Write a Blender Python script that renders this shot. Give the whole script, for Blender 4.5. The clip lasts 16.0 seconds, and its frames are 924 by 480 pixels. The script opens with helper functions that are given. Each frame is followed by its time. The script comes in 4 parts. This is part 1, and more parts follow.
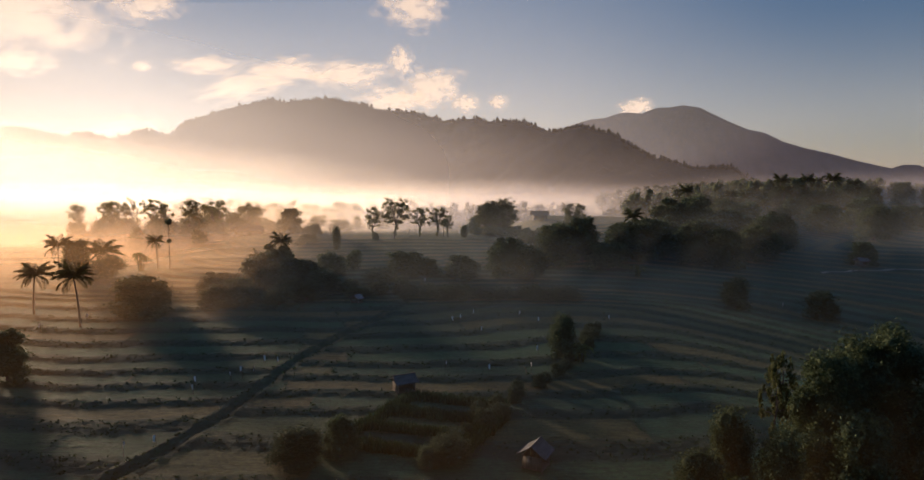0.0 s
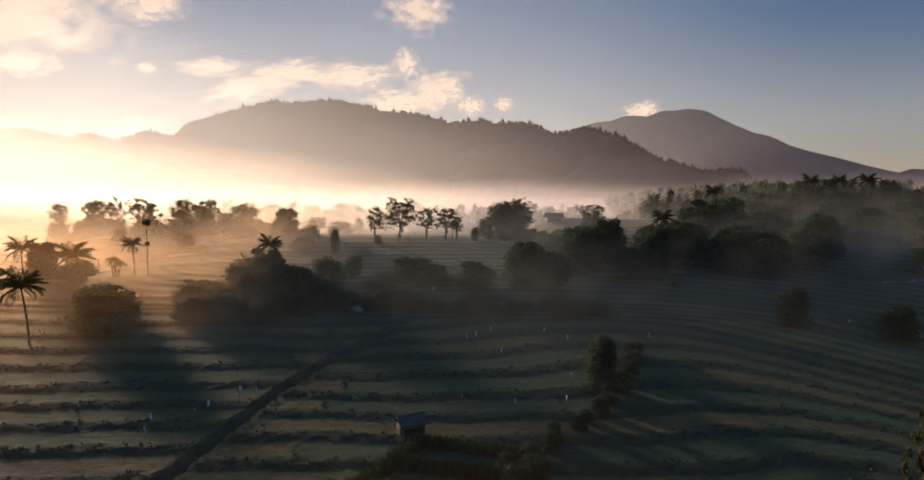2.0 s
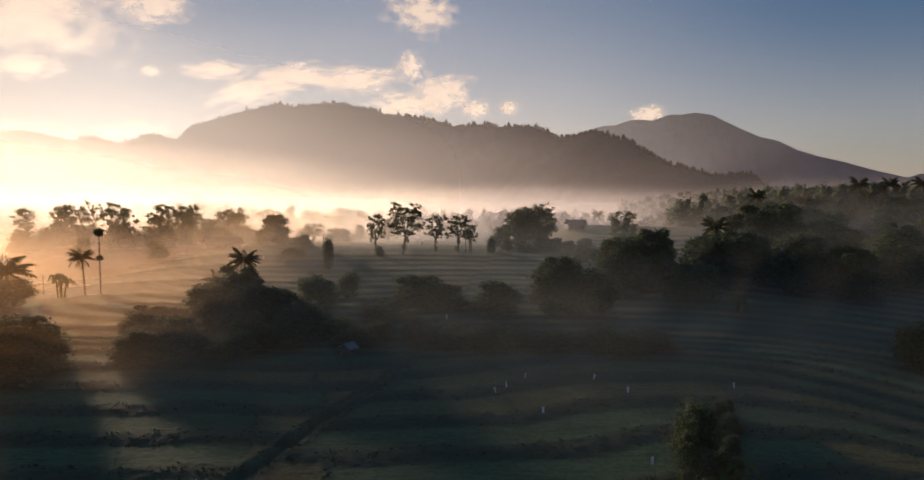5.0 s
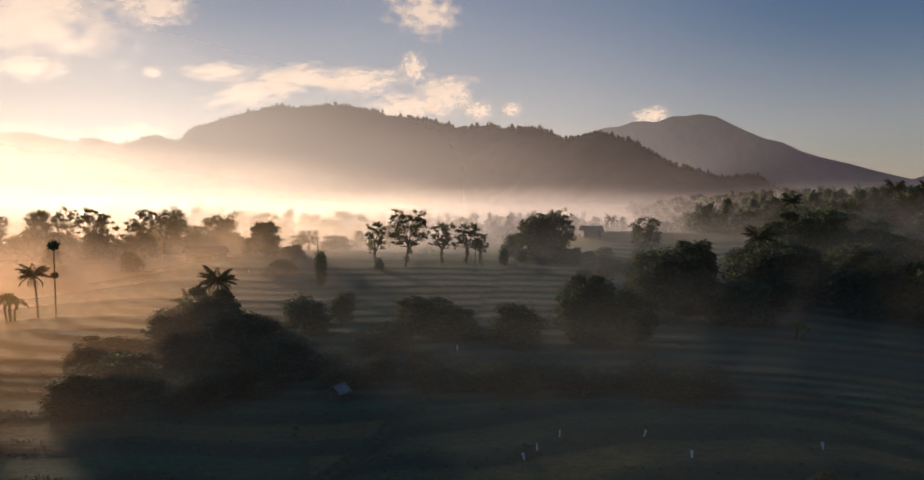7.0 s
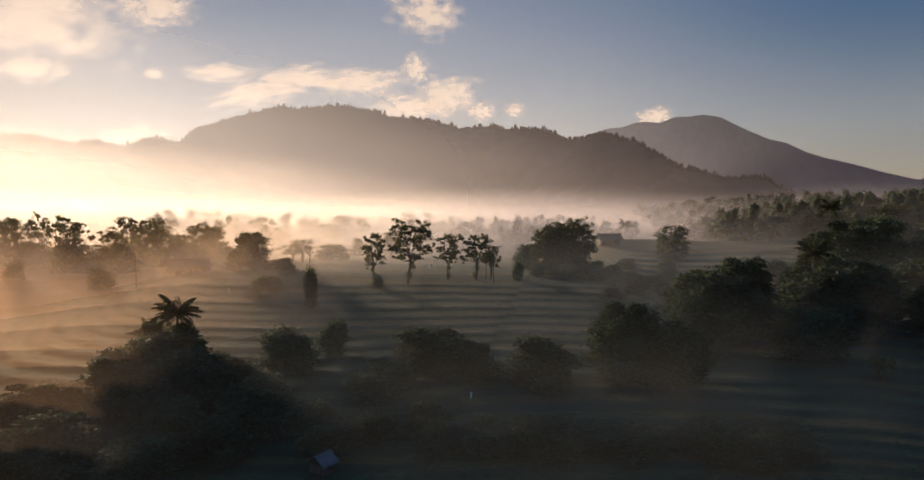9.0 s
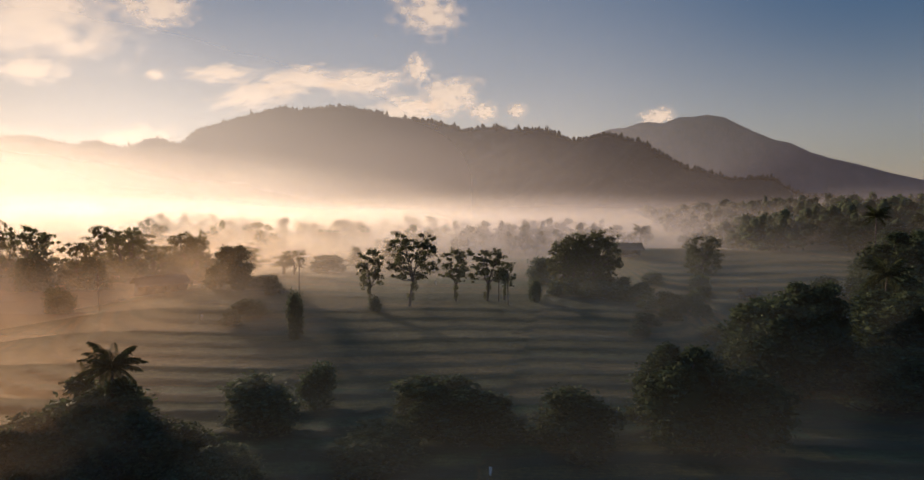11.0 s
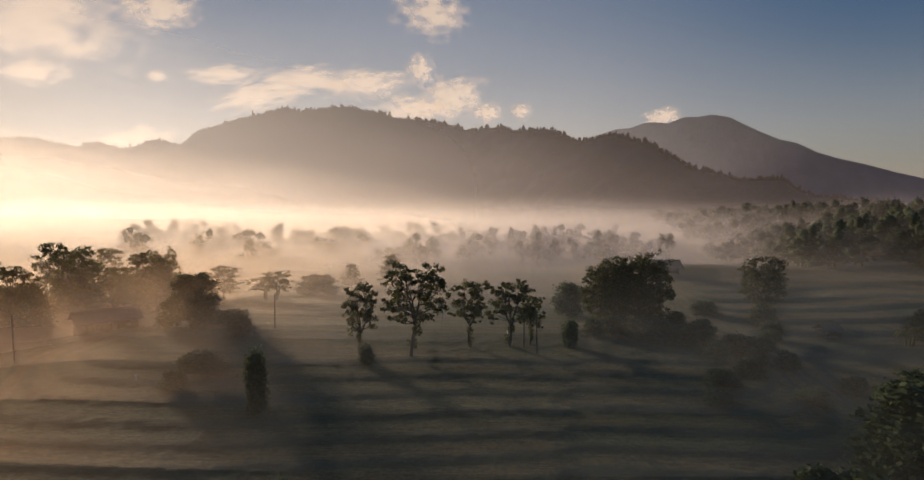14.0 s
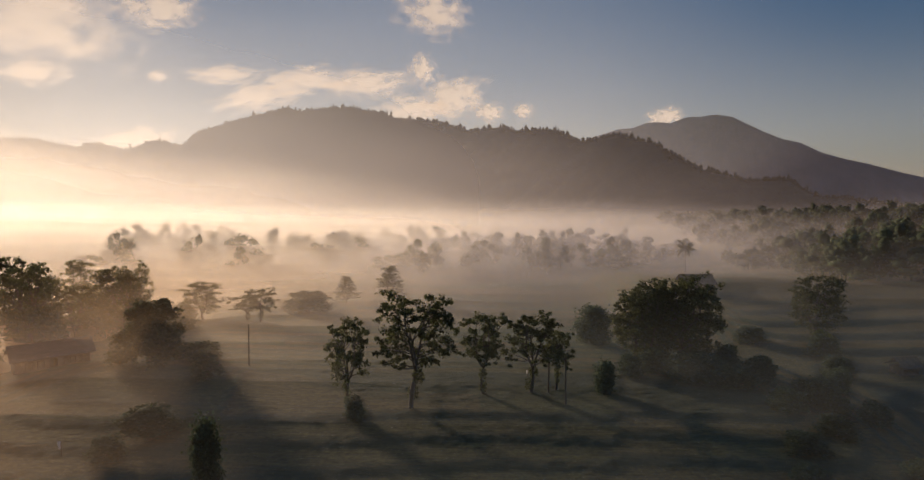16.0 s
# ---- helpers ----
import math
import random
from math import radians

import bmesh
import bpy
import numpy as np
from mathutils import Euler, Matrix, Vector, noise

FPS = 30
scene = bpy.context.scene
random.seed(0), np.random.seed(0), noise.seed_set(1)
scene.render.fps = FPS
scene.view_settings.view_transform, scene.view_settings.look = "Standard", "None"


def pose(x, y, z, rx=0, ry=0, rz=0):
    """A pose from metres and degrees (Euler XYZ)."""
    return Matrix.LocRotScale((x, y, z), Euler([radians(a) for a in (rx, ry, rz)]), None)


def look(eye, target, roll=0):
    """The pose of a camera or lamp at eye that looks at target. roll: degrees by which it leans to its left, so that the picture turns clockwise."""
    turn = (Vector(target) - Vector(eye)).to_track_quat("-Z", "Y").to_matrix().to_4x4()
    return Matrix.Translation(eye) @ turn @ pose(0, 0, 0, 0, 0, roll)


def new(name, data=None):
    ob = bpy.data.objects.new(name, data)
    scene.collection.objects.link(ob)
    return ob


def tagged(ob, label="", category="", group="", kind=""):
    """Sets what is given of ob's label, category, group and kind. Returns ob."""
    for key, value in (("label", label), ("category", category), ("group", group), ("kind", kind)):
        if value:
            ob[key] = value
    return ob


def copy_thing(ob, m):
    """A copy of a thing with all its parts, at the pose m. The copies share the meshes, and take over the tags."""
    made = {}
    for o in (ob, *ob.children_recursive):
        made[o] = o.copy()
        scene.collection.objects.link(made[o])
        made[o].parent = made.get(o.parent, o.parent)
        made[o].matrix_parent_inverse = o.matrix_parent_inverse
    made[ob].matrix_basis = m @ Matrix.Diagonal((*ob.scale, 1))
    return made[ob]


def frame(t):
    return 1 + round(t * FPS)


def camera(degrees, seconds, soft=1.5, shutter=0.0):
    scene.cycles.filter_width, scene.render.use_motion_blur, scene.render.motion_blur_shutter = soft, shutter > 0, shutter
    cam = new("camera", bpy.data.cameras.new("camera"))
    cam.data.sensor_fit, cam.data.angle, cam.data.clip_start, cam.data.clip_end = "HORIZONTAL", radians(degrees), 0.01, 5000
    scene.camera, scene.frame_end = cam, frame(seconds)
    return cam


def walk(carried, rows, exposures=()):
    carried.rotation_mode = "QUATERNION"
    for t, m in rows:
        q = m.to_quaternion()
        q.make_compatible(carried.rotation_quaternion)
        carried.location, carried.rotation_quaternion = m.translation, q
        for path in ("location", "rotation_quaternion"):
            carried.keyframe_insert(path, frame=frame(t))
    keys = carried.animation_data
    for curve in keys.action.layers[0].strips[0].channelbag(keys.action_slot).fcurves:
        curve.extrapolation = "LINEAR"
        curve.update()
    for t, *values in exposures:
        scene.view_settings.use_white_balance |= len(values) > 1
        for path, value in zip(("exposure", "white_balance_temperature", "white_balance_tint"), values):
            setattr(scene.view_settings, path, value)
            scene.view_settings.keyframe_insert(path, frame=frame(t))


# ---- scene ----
cam = camera(70, 16.0, soft=1.5)
scene.cycles.transparent_max_bounces = 56
PATH = [
    (0, (1.613, 5.483, 26.100), (2.741, 104.799, 14.477), 0.622),
    (0.5, (1.164, 10.026, 25.546), (2.124, 109.354, 14.015), 0.682),
    (1, (0.716, 14.543, 25.049), (1.524, 113.885, 13.626), 0.733),
    (2, (-0.173, 23.506, 24.234), (0.371, 122.876, 13.043), 0.816),
    (3, (-1.046, 32.375, 23.653), (-0.731, 131.772, 12.693), 0.872),
    (4, (-1.901, 41.153, 23.298), (-1.790, 140.574, 12.546), 0.906),
    (5, (-2.732, 49.848, 23.150), (-2.812, 149.287, 12.572), 0.920),
    (6, (-3.539, 58.465, 23.184), (-3.802, 157.919, 12.746), 0.917),
    (7, (-4.319, 67.013, 23.371), (-4.766, 166.477, 13.041), 0.899),
    (8, (-5.075, 75.503, 23.679), (-5.705, 174.974, 13.431), 0.870),
    (9, (-5.805, 83.944, 24.075), (-6.623, 183.420, 13.891), 0.833),
    (10, (-6.515, 92.349, 24.529), (-7.521, 191.829, 14.396), 0.789),
    (11, (-7.207, 100.732, 25.014), (-8.400, 200.214, 14.925), 0.743),
    (12, (-7.887, 109.107, 25.506), (-9.264, 208.592, 15.457), 0.696),
    (13, (-8.561, 117.493, 25.993), (-10.113, 216.978, 15.977), 0.652),
    (14, (-9.237, 125.905, 26.467), (-10.951, 225.391, 16.480), 0.614),
    (15, (-9.923, 134.364, 26.937), (-11.781, 233.849, 16.967), 0.584),
    (16, (-10.630, 142.890, 27.421), (-12.607, 242.372, 17.455), 0.565),
]
walk(cam, [(t, look(eye, target, roll)) for t, eye, target, roll in PATH],
     [(0, 1.22, 6480, 18), (6, 1.12, 6460, 17), (11, 0.96, 6420, 16), (16, 0.78, 6380, 15)])

# ---- world, sun, exposure ----
scene.view_settings.exposure = 0.0
world = bpy.data.worlds.new("dawn_sky")
scene.world = world
world.use_nodes = True
wn = world.node_tree
sky = wn.nodes.new("ShaderNodeTexSky")
sky.sky_type, sky.sun_disc = "NISHITA", False
SUN_AZ, SUN_EL = -39.0, 6.2      # degrees to the right of +y, above the horizon
sky.sun_elevation, sky.sun_rotation = radians(SUN_EL), radians(SUN_AZ)
sky.air_density, sky.dust_density, sky.ozone_density = 0.80, 0.06, 3.0
# The thin dawn haze evens the sky out: bright towards the sun, but far less than in clear air.
bw, even, dim = wn.nodes.new("ShaderNodeRGBToBW"), wn.nodes.new("ShaderNodeMath"), wn.nodes.new("ShaderNodeVectorMath")
even.operation, dim.operation, even.inputs[1].default_value = "POWER", "SCALE", -0.72
wn.links.new(sky.outputs[0], bw.inputs[0])
wn.links.new(bw.outputs[0], even.inputs[0])
wn.links.new(sky.outputs[0], dim.inputs[0])
wn.links.new(even.outputs[0], dim.inputs["Scale"])
wn.links.new(dim.outputs[0], wn.nodes["Background"].inputs["Color"])
wn.nodes["Background"].inputs["Strength"].default_value = 0.048
sun_data = bpy.data.lights.new("sun", "SUN")
sun_data.energy, sun_data.angle, sun_data.color = 3.2, radians(9.0), (1.0, 0.76, 0.49)
sun = new("sun", sun_data)
sun_from = Vector((math.sin(radians(SUN_AZ)) * math.cos(radians(SUN_EL)), math.cos(radians(SUN_AZ)) * math.cos(radians(SUN_EL)), math.sin(radians(SUN_EL))))
sun.matrix_world = look(sun_from * 300, (0, 0, 0))


# ---- materials ----
def nodes_of(name):
    m = bpy.data.materials.new(name)
    m.use_nodes = True
    return m, m.node_tree, m.node_tree.nodes["Principled BSDF"]


def ramp(nt, fac, stops):
    r = nt.nodes.new("ShaderNodeValToRGB")
    els = r.color_ramp.elements
    while len(els) < len(stops):
        els.new(0.5)
    for e, (p, c) in zip(els, stops):
        e.position, e.color = p, (*c, 1)
    nt.links.new(fac, r.inputs[0])
    return r.outputs[0]


def noise_tex(nt, scale, detail=4.0, rough=0.55, coord="Object", stretch=None, seed=0.0):
    tc = nt.nodes.new("ShaderNodeTexCoord")
    n = nt.nodes.new("ShaderNodeTexNoise")
    n.inputs["Scale"].default_value, n.inputs["Detail"].default_value, n.inputs["Roughness"].default_value = scale, detail, rough
    mp = nt.nodes.new("ShaderNodeMapping")
    mp.inputs["Location"].default_value = (seed, seed * 1.7, 0)
    if stretch:
        mp.inputs["Scale"].default_value = stretch
    nt.links.new(tc.outputs[coord], mp.inputs["Vector"])
    nt.links.new(mp.outputs[0], n.inputs["Vector"])
    return n.outputs["Fac"]


def mixed(nt, a, b, fac, mode="MIX"):
    m = nt.nodes.new("ShaderNodeMix")
    m.data_type, m.blend_type = "RGBA", mode
    for sock, v in ((m.inputs[6], a), (m.inputs[7], b)):
        if isinstance(v, tuple):
            sock.default_value = (*v, 1)
        else:
            nt.links.new(v, sock)
    if isinstance(fac, float):
        m.inputs[0].default_value = fac
    else:
        nt.links.new(fac, m.inputs[0])
    return m.outputs[2]


def math_node(nt, op, a, b=0.0):
    m = nt.nodes.new("ShaderNodeMath")
    m.operation = op
    for sock, v in ((m.inputs[0], a), (m.inputs[1], b)):
        if isinstance(v, (int, float)):
            sock.default_value = v
        else:
            nt.links.new(v, sock)
    return m.outputs[0]


def bump(nt, bsdf, height, strength, distance):
    b = nt.nodes.new("ShaderNodeBump")
    b.inputs["Strength"].default_value, b.inputs["Distance"].default_value = strength, distance
    nt.links.new(height, b.inputs["Height"])
    nt.links.new(b.outputs[0], bsdf.inputs["Normal"])


def plain(name, dark, light, scale, rough=0.8, metal=0.0, stretch=None, relief=0.02):
    """A surface with coarse and fine variation between two colours."""
    m, nt, b = nodes_of(name)
    coarse, fine = noise_tex(nt, scale, stretch=stretch), noise_tex(nt, scale * 9, stretch=stretch, seed=3.0)
    both = math_node(nt, "ADD", math_node(nt, "MULTIPLY", coarse, 0.65), math_node(nt, "MULTIPLY", fine, 0.35))
    nt.links.new(ramp(nt, both, ((0.35, dark), (0.65, light))), b.inputs["Base Color"])
    b.inputs["Roughness"].default_value, b.inputs["Metallic"].default_value = rough, metal
    bump(nt, b, fine, 0.5, relief)
    return m


def leafy(name, dark, light, through_light=0.35):
    """Leaves: each island its own tone, some light passing through."""
    m, nt, b = nodes_of(name)
    geo = nt.nodes.new("ShaderNodeNewGeometry")
    info = nt.nodes.new("ShaderNodeObjectInfo")
    tone = ramp(nt, geo.outputs["Random Per Island"], ((0.0, dark), (0.8, light), (1.0, tuple(c * 1.25 for c in light))))
    hue = nt.nodes.new("ShaderNodeHueSaturation")
    nt.links.new(tone, hue.inputs["Color"])
    nt.links.new(math_node(nt, "ADD", math_node(nt, "MULTIPLY", info.outputs["Random"], 0.5), 0.75), hue.inputs["Value"])
    nt.links.new(hue.outputs[0], b.inputs["Base Color"])
    b.inputs["Roughness"].default_value, b.inputs["Specular IOR Level"].default_value = 0.75, 0.10
    tr = nt.nodes.new("ShaderNodeBsdfTranslucent")
    nt.links.new(hue.outputs[0], tr.inputs["Color"])
    mx = nt.nodes.new("ShaderNodeMixShader")
    mx.inputs[0].default_value = through_light
    out = nt.nodes["Material Output"]
    nt.links.new(b.outputs[0], mx.inputs[1])
    nt.links.new(tr.outputs[0], mx.inputs[2])
    nt.links.new(mx.outputs[0], out.inputs["Surface"])
    return m


def paddy_material():
    m, nt, b = nodes_of("paddy_ground")
    at = nt.nodes.new("ShaderNodeAttribute")
    at.attribute_name = "plot"
    ed = nt.nodes.new("ShaderNodeAttribute")
    ed.attribute_name = "verge"
    plots = ramp(nt, at.outputs["Fac"], ((0.0, (0.020, 0.078, 0.030)), (0.35, (0.030, 0.100, 0.032)), (0.7, (0.135, 0.100, 0.024)), (1.0, (0.022, 0.090, 0.030))))
    blotch = noise_tex(nt, 0.12, 5.0)
    fine = noise_tex(nt, 2.2, 6.0, 0.7)
    rows = noise_tex(nt, 1.0, 3.0, 0.6, stretch=(0.35, 3.2, 1.0), seed=5.0)
    col = mixed(nt, plots, (0.055, 0.040, 0.020), ramp(nt, blotch, ((0.50, (0, 0, 0)), (0.78, (0.22, 0.22, 0.22)))))
    col = mixed(nt, col, ramp(nt, fine, ((0.3, (0.45, 0.45, 0.45)), (0.7, (1.25, 1.25, 1.2)))), 1.0, "MULTIPLY")
    col = mixed(nt, col, ramp(nt, rows, ((0.35, (0.7, 0.7, 0.7)), (0.6, (1.1, 1.1, 1.1)))), 1.0, "MULTIPLY")
    col = mixed(nt, col, (0.022, 0.044, 0.018), ed.outputs["Fac"])
    nt.links.new(col, b.inputs["Base Color"])
    b.inputs["Roughness"].default_value = 0.9
    both = math_node(nt, "ADD", fine, math_node(nt, "MULTIPLY", rows, 0.6))
    bump(nt, b, both, 0.9, 0.16)
    return m


def mist_material(name, density, x_bright, x_thin, z_low, z_top, scale, seed, tint=(1.0, 0.93, 0.84), thin=0.25, slope=0.0, puff=0.55, foot=None, left=None, shade_tint=None):
    """Lit droplets: part of the light passes straight, part is scattered on. Thins out upwards and away from the
    valley's sunny side. Its tint imitates sunlight on that side and shade on the other.
    """
    m, nt, _ = nodes_of(name)
    out = nt.nodes["Material Output"]
    nt.nodes.remove(nt.nodes["Principled BSDF"])
    geo = nt.nodes.new("ShaderNodeNewGeometry")
    xyz = nt.nodes.new("ShaderNodeSeparateXYZ")
    nt.links.new(geo.outputs["Position"], xyz.inputs[0])

    def fade(value, a, b, kind="SMOOTHSTEP"):
        mr = nt.nodes.new("ShaderNodeMapRange")
        mr.interpolation_type = kind
        nt.links.new(value, mr.inputs["Value"])
        mr.inputs["From Min"].default_value, mr.inputs["From Max"].default_value = min(a, b), max(a, b)
        mr.inputs["To Min"].default_value, mr.inputs["To Max"].default_value = (0.0, 1.0) if a < b else (1.0, 0.0)
        return mr.outputs["Result"]

    lifted = math_node(nt, "ADD", xyz.outputs["Z"], math_node(nt, "MULTIPLY", xyz.outputs["X"], slope))
    cloud = noise_tex(nt, scale, 5.0, 0.55, coord="Object", stretch=(1, 1, 2.6), seed=seed)
    lifted = math_node(nt, "ADD", lifted, math_node(nt, "MULTIPLY", math_node(nt, "SUBTRACT", cloud, 0.5), (z_top - z_low) * puff))
    high = fade(lifted, z_top, z_low)
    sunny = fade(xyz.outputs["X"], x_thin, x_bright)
    # thicker sunward, which also imitates the glow of mist towards the sun
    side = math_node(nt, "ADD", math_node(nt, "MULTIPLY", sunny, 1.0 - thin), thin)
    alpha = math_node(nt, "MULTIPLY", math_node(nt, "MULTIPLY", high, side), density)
    if foot:
        alpha = math_node(nt, "MULTIPLY", alpha, fade(xyz.outputs["Z"], *foot))
    if left:
        alpha = math_node(nt, "MULTIPLY", alpha, fade(xyz.outputs["X"], *left))
    # droplets send most of the light that they catch onwards, so a bank dims what is behind it less than it glows
    clear = nt.nodes.new("ShaderNodeBsdfTransparent")
    nt.links.new(math_node(nt, "SUBTRACT", 1.0, math_node(nt, "MULTIPLY", alpha, 0.55)), clear.inputs["Color"])
    lit = nt.nodes.new("ShaderNodeBsdfTranslucent")
    # light and shade put into the colour: warm tint sunward, cooler one away
    colour = mixed(nt, shade_tint or tint, tint, sunny)
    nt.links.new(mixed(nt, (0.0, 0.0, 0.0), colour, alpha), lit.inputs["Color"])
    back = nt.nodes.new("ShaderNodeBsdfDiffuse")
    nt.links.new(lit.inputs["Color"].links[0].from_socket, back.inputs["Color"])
    glow, both = nt.nodes.new("ShaderNodeAddShader"), nt.nodes.new("ShaderNodeAddShader")
    nt.links.new(lit.outputs[0], glow.inputs[0])
    nt.links.new(back.outputs[0], glow.inputs[1])
    nt.links.new(clear.outputs[0], both.inputs[0])
    nt.links.new(glow.outputs[0], both.inputs[1])
    nt.links.new(both.outputs[0], out.inputs["Surface"])
    return m


def cloud_material(name, scale=3.2, density=1.0):
    m, nt, _ = nodes_of(name)
    out = nt.nodes["Material Output"]
    nt.nodes.remove(nt.nodes["Principled BSDF"])
    tc = nt.nodes.new("ShaderNodeTexCoord")
    ln = nt.nodes.new("ShaderNodeVectorMath")
    ln.operation = "LENGTH"
    sc = nt.nodes.new("ShaderNodeMapping")
    nt.links.new(tc.outputs["Object"], sc.inputs["Vector"])
    nt.links.new(sc.outputs[0], ln.inputs[0])
    info = nt.nodes.new("ShaderNodeObjectInfo")
    n = nt.nodes.new("ShaderNodeTexNoise")
    n.noise_dimensions = "4D"
    n.inputs["Scale"].default_value, n.inputs["Detail"].default_value, n.inputs["Roughness"].default_value = scale, 5.0, 0.52
    nt.links.new(tc.outputs["Object"], n.inputs["Vector"])
    nt.links.new(math_node(nt, "MULTIPLY", info.outputs["Random"], 40.0), n.inputs["W"])
    body = math_node(nt, "SUBTRACT", math_node(nt, "ADD", n.outputs["Fac"], 0.22), math_node(nt, "MULTIPLY", ln.outputs["Value"], 0.55))
    mr = nt.nodes.new("ShaderNodeMapRange")
    mr.interpolation_type = "SMOOTHSTEP"
    nt.links.new(body, mr.inputs["Value"])
    mr.inputs["From Min"].default_value, mr.inputs["From Max"].default_value = 0.17, 0.66
    mr.inputs["To Max"].default_value = density
    clear = nt.nodes.new("ShaderNodeBsdfTransparent")
    lit = nt.nodes.new("ShaderNodeBsdfTranslucent")
    lit.inputs["Color"].default_value = (0.64, 0.60, 0.57, 1)
    mx = nt.nodes.new("ShaderNodeMixShader")
    nt.links.new(mr.outputs[0], mx.inputs[0])
    nt.links.new(clear.outputs[0], mx.inputs[1])
    nt.links.new(lit.outputs[0], mx.inputs[2])
    nt.links.new(mx.outputs[0], out.inputs["Surface"])
    return m


PADDY = paddy_material()
LEAF_DENSE = leafy("dense_leaves", (0.046, 0.070, 0.038), (0.095, 0.125, 0.062), 0.3)
LEAF_OPEN = leafy("open_leaves", (0.055, 0.066, 0.028), (0.125, 0.138, 0.056), 0.4)
LEAF_PALM = leafy("palm_leaves", (0.025, 0.036, 0.012), (0.070, 0.080, 0.028), 0.35)
LEAF_BANANA = leafy("banana_leaves", (0.040, 0.065, 0.016), (0.110, 0.130, 0.040), 0.45)
GRASS = leafy("verge_grass", (0.022, 0.046, 0.018), (0.056, 0.090, 0.034), 0.25)
HILL_WOOD = plain("hill_woods", (0.012, 0.018, 0.009), (0.026, 0.034, 0.016), 0.02, 1.0, relief=0.5)
BARK = plain("bark", (0.045, 0.036, 0.028), (0.150, 0.125, 0.100), 1.5, 0.9, stretch=(1, 1, 0.25))
PALM_BARK = plain("palm_bark", (0.070, 0.060, 0.048), (0.180, 0.155, 0.125), 2.0, 0.9, stretch=(0.4, 0.4, 3.0))
HILL = plain("hill_slope", (0.014, 0.020, 0.010), (0.030, 0.036, 0.018), 0.012, 0.95, relief=4.0)
VOLCANO = plain("volcano_slope", (0.075, 0.078, 0.085), (0.120, 0.116, 0.120), 0.006, 0.95, relief=8.0)
TIN = plain("roof_sheet", (0.06, 0.058, 0.055), (0.12, 0.115, 0.11), 0.9, 0.9, 0.0, stretch=(1, 6, 1))
THATCH = plain("thatch", (0.06, 0.048, 0.034), (0.16, 0.13, 0.09), 1.2, 0.95, stretch=(5, 1, 1), relief=0.05)
TIMBER = plain("weathered_timber", (0.060, 0.046, 0.034), (0.170, 0.135, 0.100), 1.4, 0.85, stretch=(4, 4, 0.5))
WALL = plain("daub_wall", (0.16, 0.13, 0.10), (0.32, 0.27, 0.22), 0.7, 0.9)
WHITE = plain("white_cloth", (0.55, 0.55, 0.53), (0.80, 0.80, 0.78), 2.0, 0.8)
PANEL = plain("pale_grey_sheet", (0.10, 0.11, 0.12), (0.18, 0.19, 0.20), 0.8, 0.7)
ROADM = plain("pale_track", (0.16, 0.14, 0.11), (0.30, 0.27, 0.22), 0.5, 0.95)


# ---- mesh building ----
def mesh_from(name, verts, faces, mat, smooth_faces=False):
    me = bpy.data.meshes.new(name)
    verts = np.asarray(verts, np.float32).reshape(-1, 3)
    if isinstance(faces, np.ndarray):
        k = faces.shape[1]
        me.vertices.add(len(verts))
        me.vertices.foreach_set("co", verts.ravel())
        me.loops.add(faces.size)
        me.loops.foreach_set("vertex_index", faces.astype(np.int32).ravel())
        me.polygons.add(len(faces))
        me.polygons.foreach_set("loop_start", np.arange(0, faces.size, k, dtype=np.int32))
        me.update(calc_edges=True)
        me.validate()
    else:
        me.from_pydata([tuple(map(float, v)) for v in verts], [], faces)
    me.materials.append(mat)
    if smooth_faces:
        me.shade_smooth()
    return me


def part(name, me, parent, label="", at=None):
    ob = new(name, me)
    ob.parent = parent
    if at is not None:
        ob.matrix_basis = at
    return tagged(ob, label)


def join(*pieces):
    """Several (verts, faces) with faces of one size, as one."""
    vs, fs, n = [], [], 0
    for v, f in pieces:
        v, f = np.asarray(v, float).reshape(-1, 3), np.asarray(f, int)
        vs.append(v)
        fs.append(f + n)
        n += len(v)
    return np.concatenate(vs), np.concatenate(fs)


def tube(points, radii, sides=7):
    """A tapered limb of quads along a line of points."""
    pts = np.asarray(points, float)
    ang = np.linspace(0, 2 * np.pi, sides, endpoint=False)
    along = np.gradient(pts, axis=0)
    along /= np.linalg.norm(along, axis=1)[:, None] + 1e-9
    ref = np.where(np.abs(along[:, 2:3]) > 0.9, (1.0, 0, 0), (0, 0, 1.0))
    u = np.cross(along, ref)
    u /= np.linalg.norm(u, axis=1)[:, None]
    w = np.cross(along, u)
    rad = np.asarray(radii, float)[:, None, None]
    v = pts[:, None] + rad * (np.cos(ang)[None, :, None] * u[:, None] + np.sin(ang)[None, :, None] * w[:, None])
    n = len(pts)
    i, j = np.meshgrid(np.arange(n - 1), np.arange(sides), indexing="ij")
    k = (j + 1) % sides
    f = np.stack([i * sides + j, i * sides + k, (i + 1) * sides + k, (i + 1) * sides + j], -1).reshape(-1, 4)
    return v.reshape(-1, 3), f


